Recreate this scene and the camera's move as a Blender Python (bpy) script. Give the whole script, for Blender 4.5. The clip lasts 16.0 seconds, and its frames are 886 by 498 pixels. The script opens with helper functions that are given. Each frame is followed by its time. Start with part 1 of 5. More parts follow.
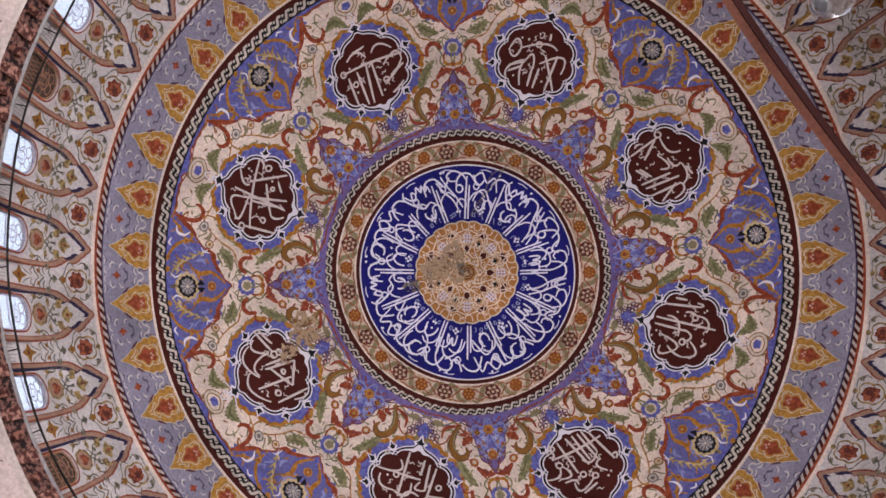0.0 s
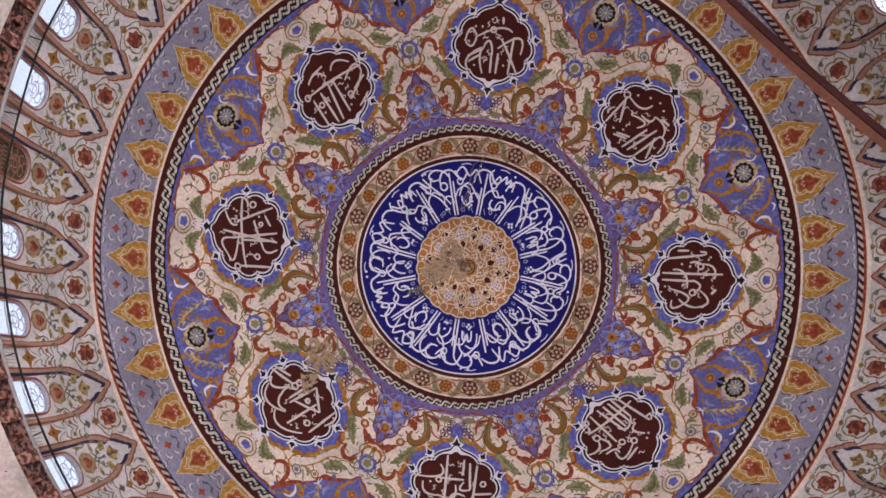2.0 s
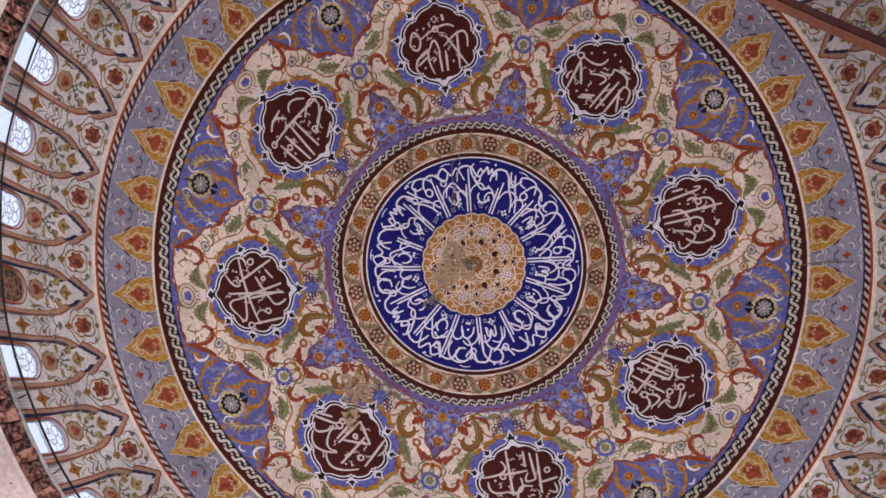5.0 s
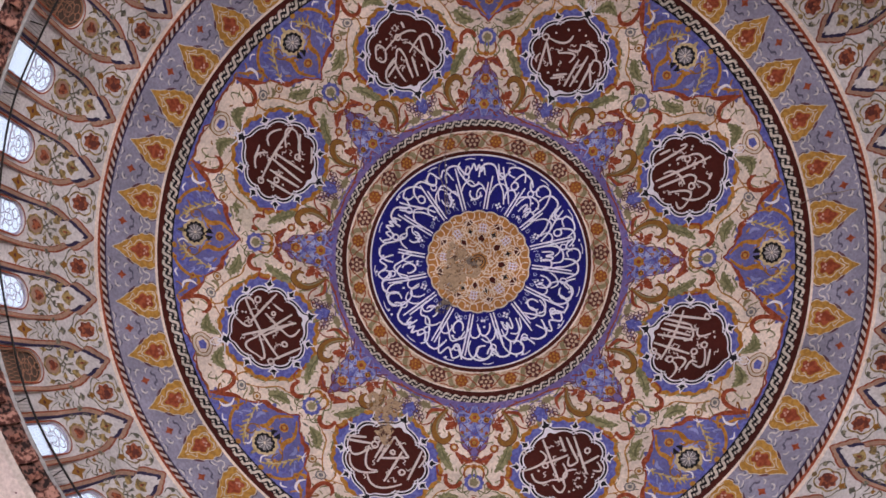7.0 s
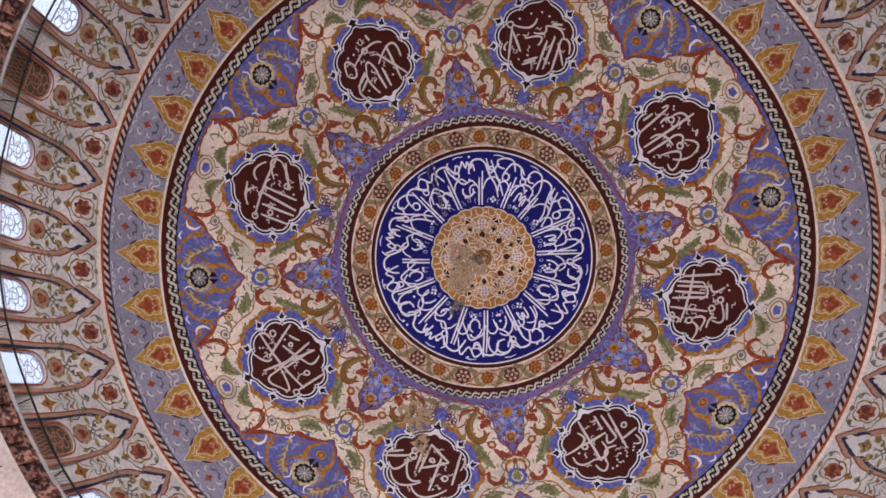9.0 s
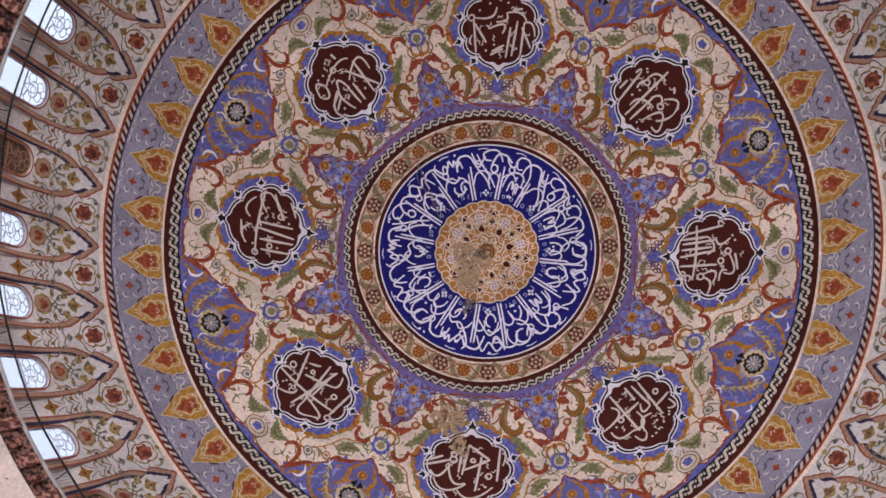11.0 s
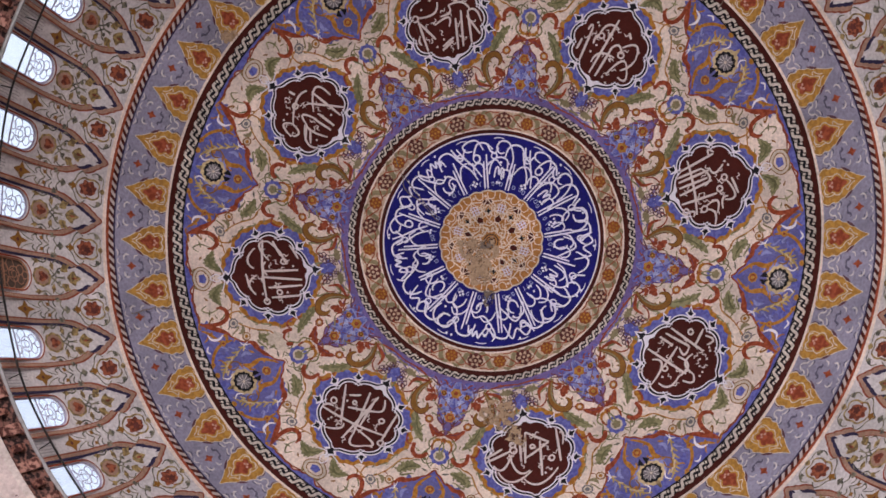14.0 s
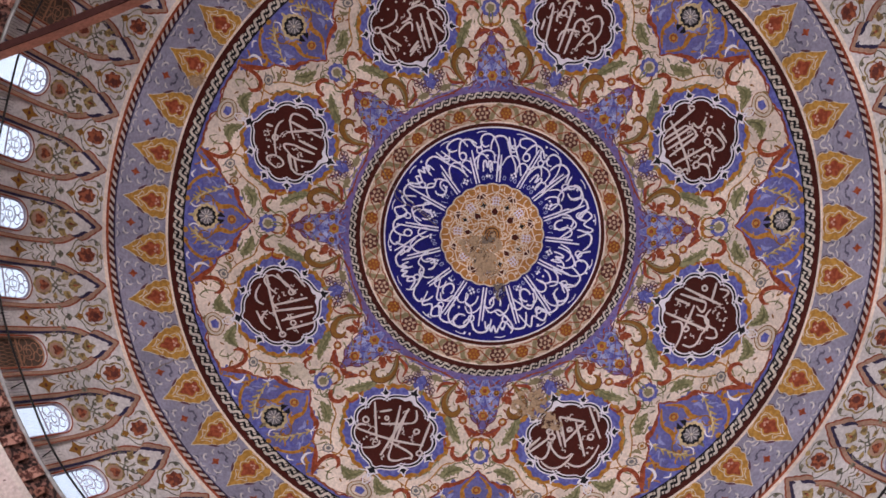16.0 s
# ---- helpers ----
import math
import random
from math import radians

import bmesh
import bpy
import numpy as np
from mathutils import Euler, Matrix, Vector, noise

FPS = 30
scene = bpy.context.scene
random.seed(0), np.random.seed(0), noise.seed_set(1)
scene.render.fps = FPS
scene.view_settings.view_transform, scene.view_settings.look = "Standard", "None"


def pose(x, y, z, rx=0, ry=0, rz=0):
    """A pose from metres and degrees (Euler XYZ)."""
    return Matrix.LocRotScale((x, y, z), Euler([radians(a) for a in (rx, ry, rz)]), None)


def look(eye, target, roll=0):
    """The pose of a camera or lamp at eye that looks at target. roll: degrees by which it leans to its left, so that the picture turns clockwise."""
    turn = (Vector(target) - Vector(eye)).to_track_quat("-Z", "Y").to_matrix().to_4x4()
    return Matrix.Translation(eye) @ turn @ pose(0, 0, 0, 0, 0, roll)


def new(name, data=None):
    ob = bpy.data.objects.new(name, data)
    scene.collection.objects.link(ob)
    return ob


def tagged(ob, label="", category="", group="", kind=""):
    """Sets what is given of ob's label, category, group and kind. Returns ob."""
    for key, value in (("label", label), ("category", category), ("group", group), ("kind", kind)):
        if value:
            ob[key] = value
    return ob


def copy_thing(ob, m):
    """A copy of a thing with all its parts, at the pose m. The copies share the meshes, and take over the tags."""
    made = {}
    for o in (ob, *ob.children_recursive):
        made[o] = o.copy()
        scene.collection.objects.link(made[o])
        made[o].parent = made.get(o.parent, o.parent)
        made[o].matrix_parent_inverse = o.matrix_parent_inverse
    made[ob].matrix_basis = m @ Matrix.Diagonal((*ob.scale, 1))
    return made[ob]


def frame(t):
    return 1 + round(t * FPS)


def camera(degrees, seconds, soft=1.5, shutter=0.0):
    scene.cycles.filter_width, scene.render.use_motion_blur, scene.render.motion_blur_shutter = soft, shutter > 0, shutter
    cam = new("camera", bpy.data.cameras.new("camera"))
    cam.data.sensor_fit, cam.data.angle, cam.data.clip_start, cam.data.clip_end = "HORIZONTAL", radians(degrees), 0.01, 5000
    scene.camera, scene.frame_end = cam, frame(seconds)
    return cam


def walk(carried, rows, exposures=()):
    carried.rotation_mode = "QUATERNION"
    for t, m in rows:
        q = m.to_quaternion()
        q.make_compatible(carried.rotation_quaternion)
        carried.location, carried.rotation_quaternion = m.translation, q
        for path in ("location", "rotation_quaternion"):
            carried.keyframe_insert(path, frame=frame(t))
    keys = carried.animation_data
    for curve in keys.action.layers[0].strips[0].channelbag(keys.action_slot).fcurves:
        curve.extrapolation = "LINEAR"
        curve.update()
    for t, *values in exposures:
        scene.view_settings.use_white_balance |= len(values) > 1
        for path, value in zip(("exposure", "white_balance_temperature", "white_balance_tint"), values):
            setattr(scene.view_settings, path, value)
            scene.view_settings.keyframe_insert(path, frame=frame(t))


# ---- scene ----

# camera: stands on the floor off the dome's axis, looks up and turns about its own line of sight
EYE = 1.6
cam = camera(52.0, 16.0, soft=1.6)
PATH = [
    (0.0, -172.450, 5.728, -1.186),
    (0.5, -172.194, 5.404, 1.927),
    (1.0, -171.943, 5.059, 4.831),
    (1.5, -171.698, 4.696, 7.727),
    (2.0, -171.461, 4.315, 10.216),
    (2.5, -171.236, 3.918, 12.897),
    (3.0, -171.024, 3.506, 15.373),
    (3.5, -170.827, 3.082, 18.042),
    (4.0, -170.647, 2.645, 20.507),
    (6.5, -170.043, 0.331, 33.380),
    (7.0, -169.989, -0.149, 35.830),
    (7.5, -169.960, -0.632, 38.379),
    (8.0, -169.955, -1.117, 40.828),
    (8.5, -169.974, -1.603, 43.378),
    (9.0, -170.019, -2.088, 45.731),
    (11.5, -170.607, -4.467, 58.442),
    (12.0, -170.794, -4.926, 60.919),
    (12.5, -171.003, -5.377, 63.502),
    (13.0, -171.231, -5.819, 65.893),
    (13.5, -171.478, -6.251, 68.491),
    (14.0, -171.743, -6.673, 70.898),
    (14.5, -172.023, -7.083, 73.613),
    (15.0, -172.316, -7.480, 76.039),
    (15.5, -172.622, -7.864, 78.675),
    (16.0, -172.937, -8.233, 81.223),
]

walk(cam, [(t, pose(-5.147, 4.538, EYE, a, b, c)) for t, a, b, c in PATH])

# ---- light ----
world = bpy.data.worlds.new("sky")
scene.world = world
world.use_nodes = True
wn = world.node_tree
sky = wn.nodes.new("ShaderNodeTexSky")
sky.sky_type, sky.sun_disc = "NISHITA", False
sky.sun_elevation, sky.sun_rotation = radians(40), radians(60)
haze = wn.nodes.new("ShaderNodeHueSaturation")     # thin white overcast
haze.inputs["Saturation"].default_value, haze.inputs["Value"].default_value = 0.5, 1.4
wn.links.new(sky.outputs[0], haze.inputs["Color"])
wn.links.new(haze.outputs[0], wn.nodes["Background"].inputs[0])
wn.nodes["Background"].inputs[1].default_value = 0.15
sun = new("sun", bpy.data.lights.new("sun", "SUN"))
sun.data.energy, sun.data.angle, sun.data.color = 1.0, radians(10), (1.0, 0.95, 0.88)
sun.matrix_world = look((30, 20, 60), (0, 0, 20))
scene.view_settings.exposure = 1.5

# ---- the vault's measures ----
R, K = 15.6, 14.5          # springing radius and rise of the dome
ZS = 26.8 + EYE            # springing height
BAYS, LEAVES = 40, 42      # window bays, palmettes
BAY0, LEAF0, FLOWER0 = 2.4, 1.3, 7.06
MED0 = FLOWER0 + 22.5


def P(th, s, lift=0.0):
    """Point of the vault: th degrees round the axis, s degrees from the crown (past 90 the upright drum), lift metres inwards."""
    a, t = radians(s), radians(th)
    if s <= 90:
        r, z = R * math.sin(a), ZS + K * math.cos(a)
        nr, nz = math.sin(a) / R, math.cos(a) / K
        n = math.hypot(nr, nz)
        r, z = r - lift * nr / n, z - lift * nz / n
    else:
        r, z = R - lift, ZS - (s - 90) * 0.253
    return (r * math.cos(t), -r * math.sin(t), z)


def sr(r):
    return math.degrees(math.asin(min(1.0, r / R)))


def at(th0, r0, turn=0.0):
    """A flat drawing of metres x round, y outwards, laid on the vault at th0, r0."""
    s0, c, n = sr(r0), math.cos(radians(turn)), math.sin(radians(turn))

    def q(x, y):
        x, y = x * c - y * n, x * n + y * c
        s = s0 + y * 3.85
        return th0 + math.degrees(x / (R * math.sin(radians(min(90, max(1, s)))))), s
    return q


def plan(x, y):
    return math.degrees(math.atan2(y, x)), sr(math.hypot(x, y))


def polar(x, y):
    return x, y


def lobed(x, y, r, n, depth, k=48):
    return [(x + r * (1 + depth * math.cos(n * a)) * math.cos(a), y + r * (1 + depth * math.cos(n * a)) * math.sin(a)) for a in [2 * math.pi * i / k for i in range(k)]]


class Geo:
    def __init__(self):
        self.v, self.f = [], []

    def grid(self, rows, closed=False):
        n, m, k = len(rows), len(rows[0]), len(self.v)
        for row in rows:
            self.v.extend(row)
        for i in range(n - 1):
            for j in range(m if closed else m - 1):
                a, b = k + i * m + j, k + i * m + (j + 1) % m
                self.f.append((a, b, b + m, a + m))

    def ring(self, r0, r1, lift, n=360, m=2, by_s=False):
        s0, s1 = (r0, r1) if by_s else (sr(r0), sr(r1))
        self.grid([[P(j * 360 / n, s0 + (s1 - s0) * i / m, lift) for j in range(n)] for i in range(m + 1)], True)

    def ribbon(self, q, pts, w, lift, taper=0.0, closed=False):
        n = len(pts)
        left, right = [], []
        for i, (x, y) in enumerate(pts):
            a = pts[(i - 1) % n] if closed or i else pts[0]
            b = pts[(i + 1) % n] if closed or i < n - 1 else pts[-1]
            dx, dy = b[0] - a[0], b[1] - a[1]
            d = math.hypot(dx, dy) or 1.0
            h = w / 2 * (1 - taper * abs(2 * i / (n - 1) - 1) ** 2) if taper >= 0 else w / 2 * (1 + taper * i / (n - 1))
            left.append(P(*q(x - dy / d * h, y + dx / d * h), lift))
            right.append(P(*q(x + dy / d * h, y - dx / d * h), lift))
        self.grid([left, right], closed)

    def blob(self, q, pts, lift, rings=1, centre=None):
        n, k = len(pts), len(self.v)
        cx, cy = centre or (sum(a for a, b in pts) / n, sum(b for a, b in pts) / n)
        self.v.append(P(*q(cx, cy), lift))
        for i in range(1, rings + 1):
            u = i / rings
            self.v.extend(P(*q(cx + (a - cx) * u, cy + (b - cy) * u), lift) for a, b in pts)
        for j in range(n):
            b = (j + 1) % n
            self.f.append((k, k + 1 + j, k + 1 + b))
            for i in range(rings - 1):
                o = k + 1 + i * n
                self.f.append((o + j, o + n + j, o + n + b, o + b))

    def disc(self, q, x, y, r, lift, n=12, rings=1):
        self.blob(q, [(x + r * math.cos(2 * math.pi * i / n), y + r * math.sin(2 * math.pi * i / n)) for i in range(n)], lift, rings, (x, y))

    def mesh(self, name):
        me = bpy.data.meshes.new(name)
        me.from_pydata(self.v, [], self.f)
        me.update()
        return me


def part(name, geo, material, parent=None, label=""):
    me = geo.mesh(name) if isinstance(geo, Geo) else geo
    if not me.materials:
        me.materials.append(material)
    ob = new(name, me)
    ob.parent = parent
    return tagged(ob, label)


def smooth(pts, n=6, closed=False):
    out, m = [], len(pts)
    for i in range(m if closed else m - 1):
        p0 = pts[(i - 1) % m] if closed or i else pts[0]
        p1, p2 = pts[i], pts[(i + 1) % m]
        p3 = pts[(i + 2) % m] if closed or i < m - 2 else pts[-1]
        for j in range(n):
            t = j / n
            out.append(tuple(0.5 * (2 * b + (c - a) * t + (2 * a - 5 * b + 4 * c - d) * t * t + (3 * b - a - 3 * c + d) * t ** 3)
                             for a, b, c, d in zip(p0, p1, p2, p3)))
    if not closed:
        out.append(tuple(pts[-1]))
    return out


# ---- materials ----
def paint(name, colour, rough=0.75, vary=0.24, bump=0.15, metal=0.0, dirt=0.3):
    m = bpy.data.materials.new(name)
    m.use_nodes = True
    t = m.node_tree
    b = t.nodes["Principled BSDF"]
    co = t.nodes.new("ShaderNodeNewGeometry")
    big, fine = t.nodes.new("ShaderNodeTexNoise"), t.nodes.new("ShaderNodeTexNoise")
    big.inputs["Scale"].default_value, big.inputs["Detail"].default_value = 0.5, 6
    fine.inputs["Scale"].default_value, fine.inputs["Detail"].default_value = 9.0, 5
    for k in (big, fine):
        t.links.new(co.outputs["Position"], k.inputs["Vector"])
    h1 = t.nodes.new("ShaderNodeMapRange")
    h1.inputs[1].default_value, h1.inputs[2].default_value = 0.3, 0.7
    h1.inputs[3].default_value, h1.inputs[4].default_value = 1 - dirt, 1 + dirt * 0.4
    h2 = t.nodes.new("ShaderNodeMapRange")
    h2.inputs[1].default_value, h2.inputs[2].default_value = 0.25, 0.75
    h2.inputs[3].default_value, h2.inputs[4].default_value = 1 - vary, 1 + vary
    t.links.new(big.outputs[0], h1.inputs[0])
    t.links.new(fine.outputs[0], h2.inputs[0])
    mul = t.nodes.new("ShaderNodeMath")
    mul.operation = "MULTIPLY"
    t.links.new(h1.outputs[0], mul.inputs[0])
    t.links.new(h2.outputs[0], mul.inputs[1])
    mix = t.nodes.new("ShaderNodeVectorMath")
    mix.operation = "SCALE"
    mix.inputs[0].default_value = colour
    t.links.new(mul.outputs[0], mix.inputs["Scale"])
    t.links.new(mix.outputs[0], b.inputs["Base Color"])
    b.inputs["Roughness"].default_value, b.inputs["Metallic"].default_value = rough, metal
    b.inputs["Specular IOR Level"].default_value = 0.12
    bp = t.nodes.new("ShaderNodeBump")
    bp.inputs["Strength"].default_value, bp.inputs["Distance"].default_value = bump, 0.02
    t.links.new(fine.outputs[0], bp.inputs["Height"])
    t.links.new(bp.outputs[0], b.inputs["Normal"])
    return m


def mottled(name, dark, light):
    m = paint(name, light)
    t = m.node_tree
    v, ramp, geo = t.nodes.new("ShaderNodeTexNoise"), t.nodes.new("ShaderNodeValToRGB"), t.nodes.new("ShaderNodeNewGeometry")
    v.inputs["Scale"].default_value, v.inputs["Detail"].default_value = 6.5, 3
    ramp.color_ramp.elements[0].position, ramp.color_ramp.elements[1].position = 0.44, 0.58
    ramp.color_ramp.elements[0].color, ramp.color_ramp.elements[1].color = (*dark, 1), (*light, 1)
    t.links.new(geo.outputs["Position"], v.inputs["Vector"])
    t.links.new(v.outputs[0], ramp.inputs[0])
    t.links.new(ramp.outputs[0], t.nodes["Principled BSDF"].inputs["Base Color"])
    return m


CREAM = paint("cream_limewash", (0.735, 0.62, 0.535))
PALE = paint("pale_plaster", (0.55, 0.52, 0.52))
WHITE = paint("white_paint", (0.72, 0.70, 0.76), vary=0.08, dirt=0.12)
BLUE = mottled("cobalt_paint", (0.085, 0.09, 0.30), (0.135, 0.148, 0.415))
PURPLE = paint("violet_blue_paint", (0.17, 0.125, 0.31))
SKYB = paint("light_blue_paint", (0.24, 0.26, 0.52))
NIGHT = paint("ultramarine_paint", (0.012, 0.011, 0.15), vary=0.25)
BROWN = paint("oxblood_paint", (0.058, 0.011, 0.008), vary=0.2)
BLACK = paint("black_paint", (0.012, 0.011, 0.014))
NAVY = paint("navy_paint", (0.03, 0.025, 0.06))
OCHRE = mottled("ochre_paint", (0.29, 0.12, 0.02), (0.42, 0.20, 0.04))
GOLD = mottled("gold_ochre_paint", (0.31, 0.16, 0.035), (0.43, 0.235, 0.05))
BRICK = mottled("brick_red_paint", (0.19, 0.04, 0.018), (0.30, 0.072, 0.033))
OLIVE = mottled("olive_paint", (0.145, 0.14, 0.07), (0.255, 0.24, 0.125))
LAVENDER = paint("lavender_paint", (0.255, 0.245, 0.325))
BUFF = paint("buff_paint", (0.49, 0.36, 0.25))
PINK = paint("salmon_paint", (0.45, 0.20, 0.14))

# unseen hall: greys picked for the light they bounce up to the dome
FLOORGREY = paint("blue_grey_floor", (0.42, 0.41, 0.44))
HALLSTONE = paint("grey_hall_stone", (0.26, 0.24, 0.23))
STONE = paint("pale_stone", (0.52, 0.45, 0.41))
IRON = paint("dark_iron", (0.02, 0.018, 0.018), rough=0.5)


def worn(name, colour, amount):
    """A thin film of bare plaster, broken up at its edges and full of holes."""
    m = paint(name, colour, vary=0.3)
    t = m.node_tree
    n1 = t.nodes.new("ShaderNodeTexNoise")
    n1.inputs["Scale"].default_value, n1.inputs["Detail"].default_value, n1.inputs["Roughness"].default_value = 3.5, 9, 0.7
    geo = t.nodes.new("ShaderNodeNewGeometry")
    t.links.new(geo.outputs["Position"], n1.inputs["Vector"])
    k = t.nodes.new("ShaderNodeMapRange")
    k.inputs[1].default_value, k.inputs[2].default_value = 0.62 - amount * 0.3, 0.70 - amount * 0.3
    k.inputs[3].default_value, k.inputs[4].default_value = 0.9, 0.06
    t.links.new(n1.outputs[0], k.inputs[0])
    t.links.new(k.outputs[0], t.nodes["Principled BSDF"].inputs["Alpha"])
    return m


PATCH = worn("bare_plaster", (0.44, 0.31, 0.20), 0.42)
SOOTY = worn("sooty_plaster", (0.20, 0.16, 0.13), 0.5)

TANPINK = paint("sand_pink_paint", (0.33, 0.205, 0.15))
TERRA = paint("terracotta_paint", (0.23, 0.062, 0.032), vary=0.3, dirt=0.35)
SAGE = mottled("sage_paint", (0.08, 0.08, 0.065), (0.23, 0.21, 0.15))
DULLOLIVE = mottled("dull_olive_paint", (0.14, 0.10, 0.05), (0.33, 0.24, 0.10))
BLOOM = mottled("faded_red_paint", (0.11, 0.03, 0.02), (0.29, 0.09, 0.045))
GREYLINE = paint("grey_line_paint", (0.30, 0.29, 0.29))
LATTICE = paint("lilac_plaster_lattice", (0.40, 0.37, 0.50))
BRICK2 = paint("brown_lattice", (0.36, 0.19, 0.12))
DARKPANE = paint("brown_boards", (0.10, 0.07, 0.055))
# the set-back bosses and cove are darker mottles than the brackets
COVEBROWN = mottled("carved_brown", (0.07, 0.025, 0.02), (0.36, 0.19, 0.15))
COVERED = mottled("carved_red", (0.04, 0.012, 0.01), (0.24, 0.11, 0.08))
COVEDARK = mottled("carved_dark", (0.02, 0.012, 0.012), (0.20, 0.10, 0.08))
ROSE = paint("rose_plaster", (0.52, 0.43, 0.40))
SILVER = paint("worn_silver", (0.6, 0.6, 0.62), rough=0.3, metal=1.0)
BRASS = paint("aged_brass", (0.42, 0.27, 0.09), rough=0.35, metal=1.0)
# rib's underside: far darker than its salmon face, without specular
DARKBROWN = paint("dark_brown_soffit", (0.028, 0.011, 0.010), rough=0.95)
DARKBROWN.node_tree.nodes["Principled BSDF"].inputs["Specular IOR Level"].default_value = 0.0
ROPE = paint("faded_rope_paint", (0.45, 0.385, 0.355))
BRAID = paint("ivory_paint", (0.56, 0.50, 0.43))
IVORY = paint("old_ivory_paint", (0.60, 0.52, 0.42))
PLUM = paint("plum_red_paint", (0.17, 0.05, 0.07))
MAROON = paint("maroon_paint", (0.10, 0.03, 0.025))
RUST = paint("rust_paint", (0.24, 0.07, 0.02))
VIOLET = paint("plum_paint", (0.11, 0.05, 0.065))
OLIVE_D = paint("deep_olive_paint", (0.13, 0.13, 0.06))
GREY = paint("grey_paint", (0.17, 0.16, 0.17))
GREYBLUE = paint("slate_paint", (0.10, 0.095, 0.14))
OCHRE_D = paint("deep_ochre_paint", (0.23, 0.11, 0.025))
OLIVE_PALE = paint("pale_olive_paint", (0.24, 0.205, 0.115))
LIGHTPINK = paint("faded_pink_paint", (0.50, 0.28, 0.22))
PALECURL = paint("pale_grey_paint", (0.55, 0.51, 0.50))
PALEBLUE = paint("pale_blue_paint", (0.36, 0.40, 0.64))
SCRIPT = paint("white_script_paint", (0.74, 0.74, 0.86), vary=0.1, dirt=0.1)
ROSEGOLD = paint("rosette_gold_paint", (0.40, 0.175, 0.045), rough=0.55)
INTERLACE = paint("cream_strap_paint", (0.72, 0.59, 0.46))
TRELLIS = paint("pale_violet_paint", (0.66, 0.62, 0.74))
MAUVE = paint("mauve_paint", (0.13, 0.13, 0.33))
WHEAT = paint("wheat_paint", (0.40, 0.29, 0.10))
IVORY2 = paint("warm_ivory_paint", (0.55, 0.43, 0.24))
SCRIPT2 = paint("ivory_script_paint", (0.60, 0.53, 0.50), vary=0.1, dirt=0.15)
SOOT = paint("grey_plaster", (0.20, 0.16, 0.13), vary=0.4)


def circle_turn(th):
    return pose(0, 0, 0, 0, 0, -th)


# ---- unseen hall below, closing the place and bouncing light: floor, walls with tall openings ----
def hall():
    g = Geo()
    n = 64
    g.v = [(17 * math.cos(2 * math.pi * i / n), 17 * math.sin(2 * math.pi * i / n), z) for z in (0, -0.3) for i in range(n)]
    g.f = [tuple(range(n)), tuple(range(2 * n - 1, n - 1, -1))]
    tagged(part("floor", g, FLOORGREY), "unseen hall floor, blue grey to bounce light to the dome", "floor", kind="structure")
    zt = ZS - 3.4
    for k in range(8):
        a0 = k * 45
        g = Geo()
        def block(t0, t1, z0, z1):
            cols = [t0 + (t1 - t0) * i / 6 for i in range(7)]
            rows = []
            for rad, z in ((16.6, z0), (16.6, z1), (17.4, z1), (17.4, z0), (16.6, z0)):
                rows.append([(rad * math.cos(radians(-t)), rad * math.sin(radians(-t)), z) for t in cols])
            g.grid(rows)
        block(a0, a0 + 11, 0, zt)
        block(a0 + 34, a0 + 45, 0, zt)
        block(a0 + 11, a0 + 34, 0, 5)
        block(a0 + 11, a0 + 34, 19, zt)
        tagged(part("wall_%d" % (k + 1), g, HALLSTONE), "unseen grey stone hall wall with a tall opening", "wall", kind="structure")
        m = radians(-(a0 + 22.5))
        lamp = new("daylight_fill", bpy.data.lights.new("daylight_fill", "AREA"))
        lamp.data.shape, lamp.data.size, lamp.data.size_y = "RECTANGLE", 6.0, 13.0
        # lamps added in unseen openings: two strong cooler ones across, six at the floor
        if k in (0, 1):
            lamp.data.color, lamp.data.energy = (0.99, 0.92, 0.975), 3000
            lamp.matrix_world = look((16.7 * math.cos(m), 16.7 * math.sin(m), 10.5), (0, 0, 16))
        else:
            lamp.data.color, lamp.data.energy = (1.0, 0.84, 0.74), 120
            lamp.matrix_world = look((16.7 * math.cos(m), 16.7 * math.sin(m), 10.5), (10.4 * math.cos(m), 10.4 * math.sin(m), 0))


hall()


# ---- the dome: shell and its painted rings ----
TIP = 66.7                 # degrees from the crown at which the window bays begin
EDGE_R, EDGE_Z = 15.09, 26.0 + EYE
dome = tagged(new("dome"), "great plastered dome painted with arabesques", "dome", kind="structure")


